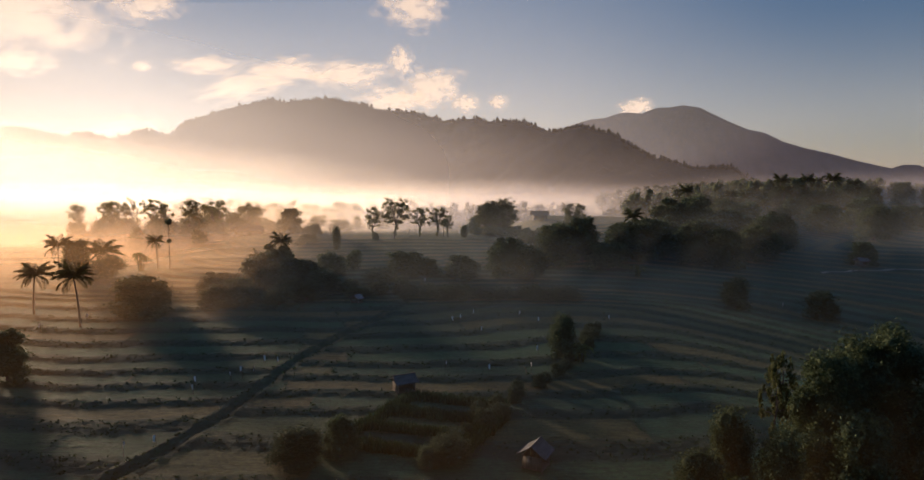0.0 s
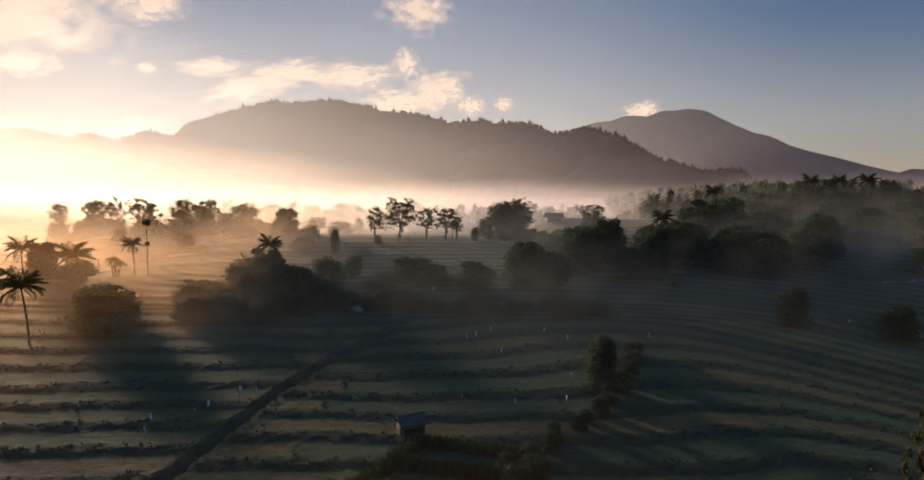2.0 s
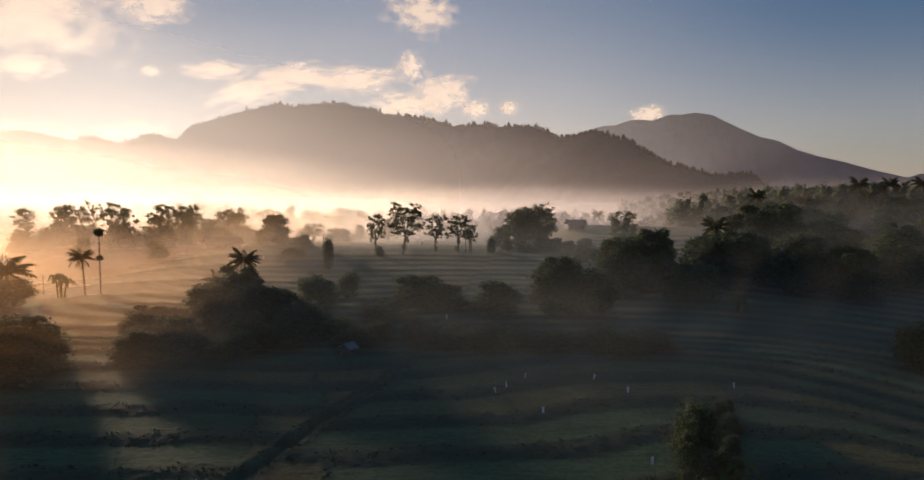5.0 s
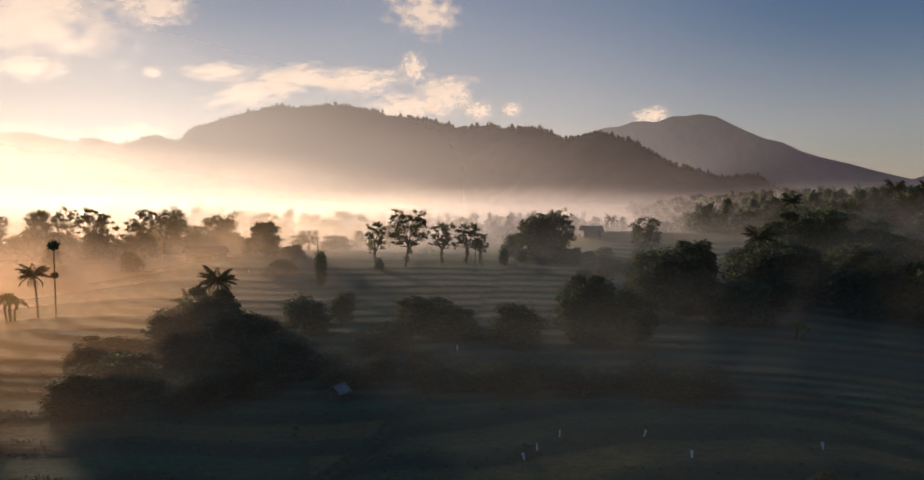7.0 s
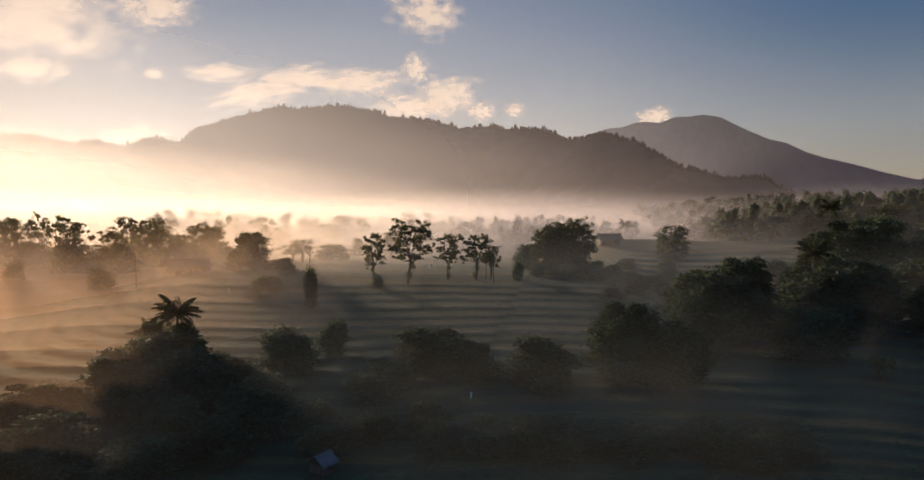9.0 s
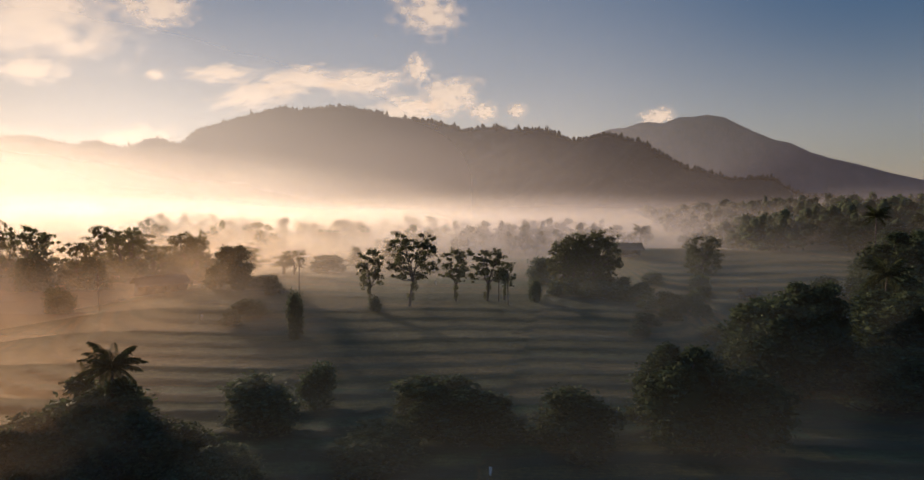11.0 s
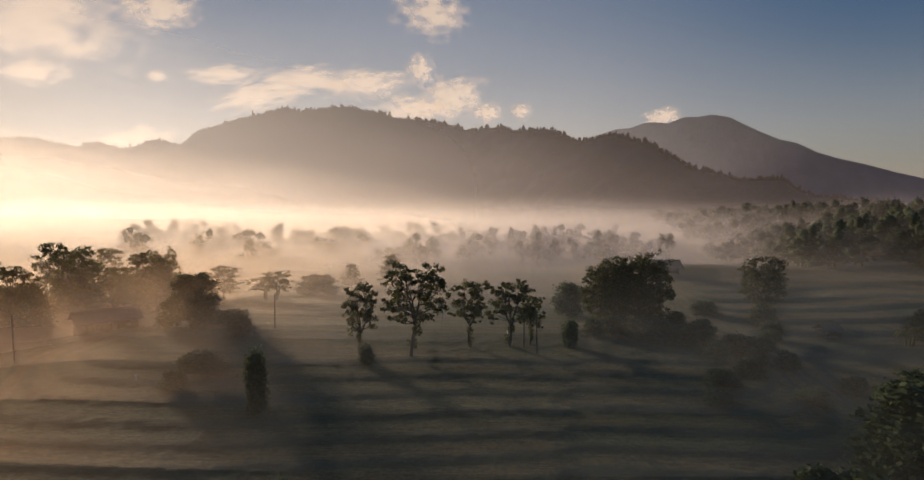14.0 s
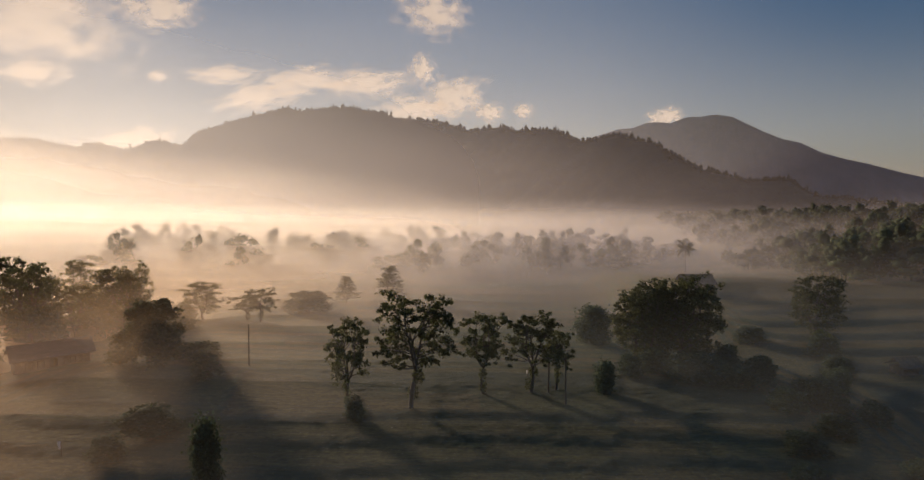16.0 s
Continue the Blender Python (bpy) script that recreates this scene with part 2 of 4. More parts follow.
def limb(a, b, ra, rb, rng, sag=0.08, n=6, sides=6):
    a, b = np.asarray(a, float), np.asarray(b, float)
    k = np.linspace(0, 1, n)[:, None]
    bend = rng.normal(0, sag, 3) * np.linalg.norm(b - a)
    pts = a + (b - a) * k + bend * np.sin(np.pi * k) * 0.8
    return tube(pts, ra + (rb - ra) * k[:, 0], sides)


def leaves(rng, centres, size, jitter=0.6, droop=0.2):
    """One folded, pointed quad for each centre, turned at random."""
    c = np.asarray(centres, float)
    n = len(c)
    d = rng.normal(size=(n, 3))
    d[:, 2] = d[:, 2] * 0.55 - droop
    d /= np.linalg.norm(d, axis=1)[:, None]
    e = np.cross(d, rng.normal(size=(n, 3)))
    e /= np.linalg.norm(e, axis=1)[:, None]
    up = np.cross(d, e)
    s = size * (1 + jitter * (rng.random(n) - 0.5))[:, None]
    v = np.stack([c - d * s, c + e * s * 0.55 + up * s * 0.12, c + d * s * 1.1, c - e * s * 0.55 + up * s * 0.12], 1).reshape(-1, 3)
    f = np.arange(4 * n).reshape(n, 4)
    return v, f


def in_shell(rng, n, centre, radii, inner=0.55):
    d = rng.normal(size=(n, 3))
    d /= np.linalg.norm(d, axis=1)[:, None]
    r = inner + (1 - inner) * rng.random(n) ** 0.6
    return np.asarray(centre) + d * r[:, None] * np.asarray(radii)


def lump(rng, centre, radii, rings=5, segs=8):
    """A small uneven dark core that fills the inside of a crown, as quads."""
    t = np.linspace(0.12, np.pi - 0.12, rings)
    a = np.linspace(0, 2 * np.pi, segs, endpoint=False)
    v = np.stack([np.sin(t)[:, None] * np.cos(a), np.sin(t)[:, None] * np.sin(a), np.repeat(np.cos(t)[:, None], segs, 1)], -1)
    v = v * (0.8 + 0.4 * rng.random((rings, segs, 1))) * np.asarray(radii) + np.asarray(centre)
    i, j = np.meshgrid(np.arange(rings - 1), np.arange(segs), indexing="ij")
    k = (j + 1) % segs
    f = np.stack([i * segs + j, (i + 1) * segs + j, (i + 1) * segs + k, i * segs + k], -1).reshape(-1, 4)
    return v.reshape(-1, 3), f


# Every plant is made 10 m high with a crown 8 m across, standing on the origin, and sized where it is set.
def open_tree(seed, flat=0.5, bare=0.32, clumps=38, per=150, spread=3.5, size=0.155, vines=2, cone=False):
    """A tree with a bare leaning trunk and loose tiers of leaf clumps with gaps between."""
    rng = np.random.default_rng(seed)
    root = new("tree")
    fork = np.array([rng.normal(0, 0.35), rng.normal(0, 0.35), 10 * bare])
    wood = [limb((0, 0, -0.4), fork, 0.26, 0.18, rng, 0.05, 8, 8)]
    heads = []
    for m in range(3):
        a = m * 2.1 + rng.normal(0, 0.3)
        heads.append(fork + np.array([math.cos(a) * 1.1, math.sin(a) * 1.1, 2.6 + rng.random() * 1.6]))
        wood.append(limb(fork, heads[-1], 0.15, 0.08, rng, 0.1))
    leaf = []
    for i in range(clumps):
        k = i / (clumps - 1)
        z = 10 * bare + 0.9 + k * (9.3 - 10 * bare - 0.9)
        reach = spread * (0.30 + 0.85 * np.sin(np.pi * (0.22 + 0.62 * k))) * (0.35 + 0.65 * rng.random())
        if cone:
            reach = spread * (1.15 - 1.02 * k) * (0.55 + 0.45 * rng.random())
        a = i * 2.4 + rng.normal(0, 0.35)
        tip = np.array([np.cos(a) * reach, np.sin(a) * reach, z + rng.normal(0, 0.3)])
        tip[:2] += fork[:2] * 0.6
        near = min(heads, key=lambda h: np.hypot(h[0] - tip[0], h[1] - tip[1]))
        lift = np.clip((z - fork[2] - 1.0) / 3.0, 0.1, 1)
        wood.append(limb(fork + (near - fork) * lift, tip, 0.07, 0.02, rng, 0.1, 5, 5))
        rx = 0.42 + 0.55 * rng.random() ** 1.5
        for _ in range(5):
            o = tip + rng.normal(0, 0.5, 3) * (1, 1, flat * 0.8)
            leaf.append(leaves(rng, in_shell(rng, per // 5, o, (rx * 0.8, rx * 0.8, rx * flat), 0.1), size, 0.9))
    for i in range(vines):
        z = 10 * bare * (0.45 + 0.4 * i / max(1, vines - 1))
        leaf.append(leaves(rng, in_shell(rng, per, fork * z / fork[2] + rng.normal(0, 0.15, 3), (0.65, 0.65, 0.8), 0.2), size))
    part("trunk", mesh_from("trunk", *join(*wood), BARK, True), root)
    part("crown", mesh_from("crown", *join(*leaf), LEAF_OPEN), root)
    return root


def round_tree(seed, lumps=34, per=210, size=0.24, low=0.08):
    """A dense, round-headed tree whose crown is many overlapping leafy heads."""
    rng = np.random.default_rng(seed)
    root = new("tree")
    wood = [limb((0, 0, -0.5), (rng.normal(0, 0.2), rng.normal(0, 0.2), 5.5), 0.34, 0.16, rng, 0.05, 7, 8)]
    leaf = []
    for i in range(lumps):
        k = (i + 0.5) / lumps
        z = 10 * low + (8.9 - 10 * low) * k
        ring = 2.9 * np.sqrt(max(0.02, 1 - (max(0, k - 0.3) / 0.76) ** 2.2)) * (0.55 + 0.5 * rng.random())
        a = i * 2.4 + rng.normal(0, 0.5)
        c = np.array([np.cos(a) * ring, np.sin(a) * ring, z + rng.normal(0, 0.3)])
        r = (0.65 + 0.85 * rng.random()) * (1.1 - 0.3 * k)
        leaf.append(lump(rng, c, (r * 0.62, r * 0.62, r * 0.5)))
        leaf.append(leaves(rng, in_shell(rng, per, c, (r * 1.25, r * 1.25, r * 1.05), 0.5), size, 0.9))
        leaf.append(leaves(rng, in_shell(rng, per // 5, c, (r * 1.7, r * 1.7, r * 1.5), 0.7), size * 0.8, 0.9))
        if i % 2:
            wood.append(limb((0, 0, 2.0 + 3 * k), c, 0.11, 0.04, rng, 0.08, 4, 5))
    leaf.append(lump(rng, (0, 0, 4.4), (2.1, 2.1, 3.2), 6, 10))
    part("trunk", mesh_from("trunk", *join(*wood), BARK, True), root)
    part("crown", mesh_from("crown", *join(*leaf), LEAF_DENSE), root)
    return root


def bush(seed, lumps=20, per=190, size=0.34, column=False):
    rng = np.random.default_rng(seed)
    root = new("bush")
    wood, leaf = [], []
    for i in range(lumps):
        k = (i + 0.5) / lumps
        a = i * 2.4 + rng.normal(0, 0.5)
        ring = (0.9 if column else 2.9) * np.sqrt(1 - 0.85 * k) * (0.45 + 0.6 * rng.random())
        c = np.array([np.cos(a) * ring, np.sin(a) * ring, 1.0 + 7.4 * k + rng.normal(0, 0.4)])
        r = (1.0 + 0.9 * rng.random()) * (1.5 if column else 1.0)
        leaf.append(lump(rng, c, (r * 0.6, r * 0.6, r * 0.65)))
        leaf.append(leaves(rng, in_shell(rng, per, c, (r * 1.25, r * 1.25, r * 1.2), 0.45), size, 0.9))
        leaf.append(leaves(rng, in_shell(rng, per // 5, c, (r * 1.7, r * 1.7, r * 1.6), 0.7), size * 0.8, 0.9))
        if i % 2:
            wood.append(limb((rng.normal(0, 0.2), rng.normal(0, 0.2), -0.5), c, 0.13, 0.04, rng, 0.1, 4, 5))
    part("stem", mesh_from("stem", *join(*wood), BARK, True), root)
    part("foliage", mesh_from("foliage", *join(*leaf), LEAF_DENSE), root)
    return root


def frond_mesh(seed, length=3.6, pairs=26, lean=0.7):
    """One feathered palm leaf that arches out along +x and hangs at its tip."""
    rng = np.random.default_rng(seed)
    k = np.linspace(0, 1, 11)
    tilt, curl = math.atan(lean), 1.0
    ang = tilt - curl * k ** 1.4
    step = length / 10
    line = np.stack([np.r_[0, np.cumsum(np.cos(ang[1:]) * step)], rng.normal(0, 0.02, 11), np.r_[0, np.cumsum(np.sin(ang[1:]) * step)]], 1)
    v, f = tube(line, 0.045 * (1 - 0.85 * k), 4)
    quads, n = [f], len(v)
    vs = [v]
    for i in range(pairs):
        q = 0.12 + 0.86 * i / (pairs - 1)
        p = np.array([np.interp(q, k, line[:, a]) for a in range(3)])
        for side in (-1, 1):
            ln = length * 0.27 * np.sin(np.pi * (0.12 + 0.80 * q)) ** 0.7 * (0.85 + 0.3 * rng.random())
            tip = p + np.array([ln * 0.45, side * ln * 0.75, -ln * (0.35 + 0.35 * rng.random())])
            w = np.array([0.10, 0, 0.02])
            mid = (p + tip) / 2 + np.array([0, 0, 0.04])
            vs.append(np.array([p - w * 0.5, mid - w * 0.9, tip, mid + w * 0.9]))
            quads.append(np.array([[n, n + 1, n + 2, n + 3]] if side > 0 else [[n, n + 3, n + 2, n + 1]]) + (len(f) * 0))
            n += 4
    return np.concatenate(vs), np.concatenate(quads)


FRONDS = [mesh_from("frond", *frond_mesh(s, 3.6, 26, ln), LEAF_PALM) for s, ln in ((1, 2.6), (2, 1.05), (3, 0.35), (4, -0.35))]


def palm(seed, height, width):
    """A coconut palm at its true size: ringed trunk, nut cluster and single fronds."""
    rng = np.random.default_rng(seed)
    root = new("palm_tree")
    s = width / 6.4
    top = max(0.8, height - 1.5 * s)
    k = np.linspace(0, 1, 14)
    bend = rng.normal(0, 0.035 * height, 2)
    line = np.stack([bend[0] * k ** 2, bend[1] * k ** 2, -0.4 + (top + 0.4) * k], 1)
    rings = np.where(np.arange(14) % 2, 1.0, 0.93)
    part("trunk", mesh_from("trunk", *tube(line, 0.17 * (1.25 - 0.55 * k) * rings, 8), PALM_BARK, True), root)
    head = Matrix.Translation((bend[0], bend[1], top))
    nuts = [lump(rng, (0.22 * math.cos(a) * s, 0.22 * math.sin(a) * s, -0.25 * s), (0.16 * s, 0.16 * s, 0.2 * s), 4, 6) for a in (0.3, 1.6, 2.9, 4.2, 5.4)]
    part("coconuts", mesh_from("coconuts", *join(*nuts), LEAF_PALM, True), root, "cluster of green coconuts", head)
    count = 27
    for i in range(count):
        tier = i / count
        me = FRONDS[0 if tier < 0.25 else 1 if tier < 0.52 else 2 if tier < 0.78 else 3]
        turn = pose(0, 0, 0, 0, rng.normal(0, 6), math.degrees(i * 2.4) + rng.normal(0, 9))
        part("frond", me, root, "", head @ turn @ Matrix.Scale(s * (0.85 + 0.3 * rng.random()), 4))
    return root


def banana(seed):
    """A clump of broad paddle leaves on soft stems, 10 high and 8 across like the other plants."""
    rng = np.random.default_rng(seed)
    root = new("banana_plant")
    stems = []
    for i in range(4):
        a = i * 1.7 + rng.normal(0, 0.3)
        foot, topp = np.array([math.cos(a) * 0.9, math.sin(a) * 0.9, -0.3]), np.array([math.cos(a) * 1.4, math.sin(a) * 1.4, 5.0 + rng.normal(0, 0.8)])
        stems.append(limb(foot, topp, 0.35, 0.2, rng, 0.03, 5, 7))
        for j in range(7):
            b = j * 0.9 + rng.normal(0, 0.2)
            ln = 4.2 * (0.8 + 0.4 * rng.random())
            k = np.linspace(0, 1, 7)
            rise = 1.25 - 0.9 * (j % 3) * 0.5
            mid = np.stack([k * ln * 0.75 * math.cos(b), k * ln * 0.75 * math.sin(b), ln * (rise * k - (rise + 0.25) * k ** 2.2)], 1) + topp
            side = np.array([-math.sin(b), math.cos(b), 0]) * (0.62 * np.sin(np.pi * np.clip(k * 0.93 + 0.05, 0, 1)) ** 0.6)[:, None]
            v = np.stack([mid + side + (0, 0, 0.18), mid, mid - side + (0, 0, 0.18)], 1).reshape(-1, 3)
            f = np.concatenate([[[3 * q + e, 3 * q + e + 1, 3 * q + e + 4, 3 * q + e + 3] for e in (0, 1)] for q in range(6)])
            part("leaf", mesh_from("leaf", v, f, LEAF_BANANA, True), root)
    part("stem", mesh_from("stem", *join(*stems), LEAF_BANANA, True), root)
    return root


# ---- land ----
def smooth(a, b, v):
    k = np.clip((v - a) / (b - a), 0, 1)
    return k * k * (3 - 2 * k)


def hollow(x, y):
    """How far the sunny side of the fields sinks towards the valley."""
    return 6.5 * smooth(-55, -105, x) * smooth(140, 215, y) * smooth(430, 280, y)


def land(x, y):
    """Height of the ground before the terraces are cut into it."""
    x, y = np.asarray(x, float), np.asarray(y, float)
    base = np.interp(y, (-600, 30, 84, 104, 141, 170, 190, 212, 226, 240, 262, 300, 400, 900, 6000),
                     (-9, -6.6, -5.3, -4.5, -3.4, -1.0, 0.7, 2.2, 2.0, 0.6, -1.2, -5, -12, -30, -170))
    shelf = np.interp(y, (-600, 30, 84, 104, 141, 170, 190, 212, 230, 262, 300, 330, 420, 900, 6000),
                      (-9, -6.6, -5.3, -4.5, -3.4, -1.0, 0.0, -0.2, 0.0, 1.4, 3.0, -1, -12, -30, -170))
    right = np.interp(y, (-600, 30, 100, 170, 220, 300, 420, 800, 6000), (-5, -4, -1.5, 2.2, 5.0, 8.5, 6, -20, -170))
    z = base + (shelf - base) * smooth(22, 42, x)
    shift = 45 * smooth(185, 225, y)
    z = z + (right - z) * smooth(0, 1, (x - 35 - shift) / 95)
    return z - hollow(x, y)


# A ditch with a footpath runs up between the two halves of the terraces.
DITCH = ((-40, 52), (-31, 72), (-27, 84), (-22.7, 104.5), (-18, 118), (-12, 131), (-8, 150))


def ditch_gap(x, y):
    """Distance to the ditch and the side of it."""
    best, side = np.full(np.shape(x), 1e6), np.zeros(np.shape(x))
    for (ax, ay), (bx, by) in zip(DITCH, DITCH[1:]):
        k = np.clip(((x - ax) * (bx - ax) + (y - ay) * (by - ay)) / ((bx - ax) ** 2 + (by - ay) ** 2), 0, 1)
        d = np.hypot(x - ax - k * (bx - ax), y - ay - k * (by - ay))
        s = np.sign((bx - ax) * (y - ay) - (by - ay) * (x - ax))
        side, best = np.where(d < best, s, side), np.minimum(d, best)
    return best, side


# Low flights of narrow steps below, broader and taller ones above.
LEVEL_Z, LEVEL_N = (-200, -2.6, 40), (-822.5, 0, 115.0)


def waves(x, y):
    """Slow bends of the contours."""
    return (np.sin(x * 0.043 + 0.6) * np.cos(y * 0.021 + x * 0.011) * 0.20 + np.sin(x * 0.095 + y * 0.05 + 2.0) * 0.05
            + np.sin(x * 0.27 + y * 0.16) * 0.012 + np.sin(x * 0.61 - y * 0.33 + 1.0) * 0.006)


def terraced(x, y):
    """Height of the stepped ground, a number for each plot, and how near the plot's edge a place is."""
    x, y = np.asarray(x, float), np.asarray(y, float)
    far, side = ditch_gap(x, y)
    z = land(x, y)
    swell = waves(x, y)
    level = np.interp(z + swell + 0.13 * np.where(side > 0, 1, 0), LEVEL_Z, LEVEL_N)
    n = np.floor(level)
    k = level - n
    rise = smooth(0.68, 0.95, k)
    lip = np.exp(-((k - 0.06) / 0.07) ** 2) + np.exp(-((k - 1.06) / 0.07) ** 2)
    cut = np.interp(n + rise, LEVEL_N, LEVEL_Z) - swell * 0.75
    # plots are parted along a terrace too
    width = 44 + 16 * np.sin(n * 2.3)
    cell = (x + 0.18 * y + 5 * np.sin(n * 1.7)) / width
    c = np.floor(cell)
    off = np.abs(cell - c - 0.5) * 2
    bund = np.exp(-(((1 - off) * width / 2) / 0.42) ** 2)
    inside = smooth(25, 40, y) * smooth(300, 255, y) * smooth(-190, -150, x) * smooth(200, 165, x)
    soft = 1 - 0.6 * smooth(160, 185, y) * smooth(42, 20, x)
    bed = z + (cut - z) * soft + 0.06 * lip * soft + 0.08 * bund * (1 - rise)
    ditch = np.exp(-(far / 0.55) ** 2)
    bank = np.exp(-((far - 1.1) / 0.4) ** 2)
    out = z + (bed - z) * inside - 0.35 * ditch * inside + 0.14 * bank * inside
    out = out + np.where(inside < 0.5, 0.35 * np.sin(x * 0.09) * np.cos(y * 0.07), 0)
    plot = np.mod(np.sin(n * 12.9898 + c * 78.233 + side * 3.1) * 43758.5453, 1.0)
    verge = np.clip(np.maximum(np.maximum(smooth(0.62, 0.76, k), 0.8 * lip), np.maximum(0.8 * bund, np.maximum(ditch, bank))), 0, 1) * inside * (0.4 + 0.6 * soft)
    return out, plot, verge


def ground_at(x, y):
    return float(terraced(x, y)[0])


def spaced(low, a, b, high, step, grow):
    mid = list(np.arange(a, b + step / 2, step))
    up, d = [mid[-1]], step
    while up[-1] < high:
        d *= grow
        up.append(up[-1] + d)
    down, d = [mid[0]], step
    while down[-1] > low:
        d *= grow
        down.append(down[-1] - d)
    return np.array(down[:0:-1] + mid + up[1:])


gx, gy = spaced(-7000, -120, 135, 7000, 0.62, 1.09), spaced(-900, 44, 262, 7000, 0.42, 1.09)
X, Y = np.meshgrid(gx, gy)
Z, PLOT, VERGE = terraced(X, Y)
PLOT = np.where(Y > 176, 0.50 + 0.30 * PLOT, PLOT)      # the upper fields lean to ochre
rough = np.random.default_rng(4).normal(0, 0.022, Z.shape)
Z = Z + rough * (1 + 1.5 * VERGE) * (np.abs(X) < 200) * (Y < 300) * (Y > 30)
ii, jj = np.meshgrid(np.arange(len(gy) - 1), np.arange(len(gx) - 1), indexing="ij")
w = len(gx)
quad = np.stack([ii * w + jj, ii * w + jj + 1, (ii + 1) * w + jj + 1, (ii + 1) * w + jj], -1).reshape(-1, 4)
ground_mesh = mesh_from("ground", np.stack([X, Y, Z], -1), quad, PADDY, True)
for key, values in (("plot", PLOT), ("verge", VERGE)):
    ground_mesh.attributes.new(key, "FLOAT", "POINT").data.foreach_set("value", values.astype(np.float32).ravel())
tagged(new("ground", ground_mesh), "stepped green and brown rice terraces with grassy banks", "ground", kind="structure")


# ---- hills ----
def ridge(name, crest, fall_front, fall_back, foot, mat, seed, rough, label, spurs=0.12, cols=260, rows=60):
    """A mountain under a crest line: slopes run down to the foot before and behind it, folded by gullies."""
    rng = np.random.default_rng(seed)
    pts = np.array(crest, float)
    run = np.r_[0, np.cumsum(np.hypot(np.diff(pts[:, 0]), np.diff(pts[:, 1])))]
    q = np.linspace(0, run[-1], cols)
    cx, cy, cz = (np.interp(q, run, pts[:, a]) for a in range(3))
    tx, ty = np.gradient(cx), np.gradient(cy)
    ln = np.hypot(tx, ty)
    nx, ny = ty / ln, -tx / ln
    kern = np.hanning(25) / np.hanning(25).sum()
    nx, ny = (np.convolve(np.pad(a, 12, mode="edge"), kern, "valid") for a in (nx, ny))
    v = np.zeros((rows, cols, 3))
    for r in range(rows):
        k = -1 + 2 * r / (rows - 1)
        reach = fall_front if k < 0 else fall_back
        drop = np.abs(k) ** 0.9
        h = cz - foot
        fold = np.array([noise.noise((qq / 170 + seed, abs(k) * 1.3, seed * 0.7)) + 0.5 * noise.noise((qq / 60, abs(k) * 3 + seed, 2.0)) for qq in q])
        wob = np.array([noise.noise((qq / 28, k * 9 + seed, 5.0)) for qq in q])
        dist = k * reach * (1 + 0.35 * fold * np.abs(k))
        z = foot + h * (1 - drop) * (1 + spurs * 2.2 * fold * drop) + wob * rough * (0.3 + drop) * (1 - drop * 0.7)
        v[r] = np.stack([cx - nx * dist * -1, cy - ny * dist * -1, z], -1)
    i, j = np.meshgrid(np.arange(rows - 1), np.arange(cols - 1), indexing="ij")
    f = np.stack([i * cols + j, i * cols + j + 1, (i + 1) * cols + j + 1, (i + 1) * cols + j], -1).reshape(-1, 4)
    ob = new(name, mesh_from(name, v.reshape(-1, 3), f, mat, True))
    tagged(ob, label, "mountain", kind="structure")
    return v


def hill_trees(surface, count, seed, size, label, front_only=True, crest_share=0.3):
    """Tree heads over a hillside, thickest along its crest, as one uneven mass."""
    rng = np.random.default_rng(seed)
    rows, cols, _ = surface.shape
    pieces = []
    for i in range(count):
        if i < count * crest_share:
            r = rows // 2 + rng.normal(0, 0.5)
        else:
            r = rng.random() * (rows - 1)
        r = min(max(r, 0), rows - 1.01)
        c = rng.random() * (cols - 1.01)
        p = surface[int(r), int(c)] * (1 - c % 1) + surface[int(r), int(c) + 1] * (c % 1)
        on_crest = i < count * crest_share
        s = size * (0.45 + 0.9 * rng.random() ** 2) * (0.9 + 0.7 * rng.random() ** 3 if on_crest else 0.6) * min(max(p[1] / 2750, 0.45), 1.0)
        tall = 0.5 + (0.85 * rng.random() ** 2 if on_crest else 0.1)
        pieces.append(lump(rng, p + (0, 0, s * (tall - 0.15)), (s * (0.3 + 0.5 * rng.random()), s * 0.5, s * tall), 4, 5))
    tagged(new("hillside_woods", mesh_from("hillside_woods", *join(*pieces), HILL_WOOD)), label, "woods", kind="stuff")


LEFT_CREST = ((-2625, 101), (-2201, 143), (-1991, 161), (-1852, 149), (-1805, 156), (-1747, 156), (-1667, 139), (-1563, 120), (-1528, 133), (-1481, 141), (-1437, 127), (-1382, 110), (-1325, 126), (-1279, 147), (-1245, 152), (-1189, 136), (-1134, 130), (-1078, 119), (-943, 87), (-762, 43))
MAIN_CREST = ((-1134, 87), (-1063, 124), (-1025, 151), (-994, 172), (-932, 182), (-859, 197), (-788, 215), (-717, 231), (-656, 239), (-616, 230), (-572, 231), (-518, 237), (-413, 233), (-372, 222), (-315, 218), (-281, 203), (-241, 184), (-178, 188), (-146, 183), (-100, 168), (-58, 156), (-31, 147), (19, 151), (67, 155), (105, 141), (134, 144), (170, 144), (205, 132), (245, 114), (271, 112), (302, 122), (328, 127), (355, 114), (395, 107), (417, 86), (448, 66), (473, 44), (501, 38), (528, 30), (555, 19), (643, 22), (664, 7), (698, -10), (769, -17), (852, -29), (919, -39), (1071, -61))
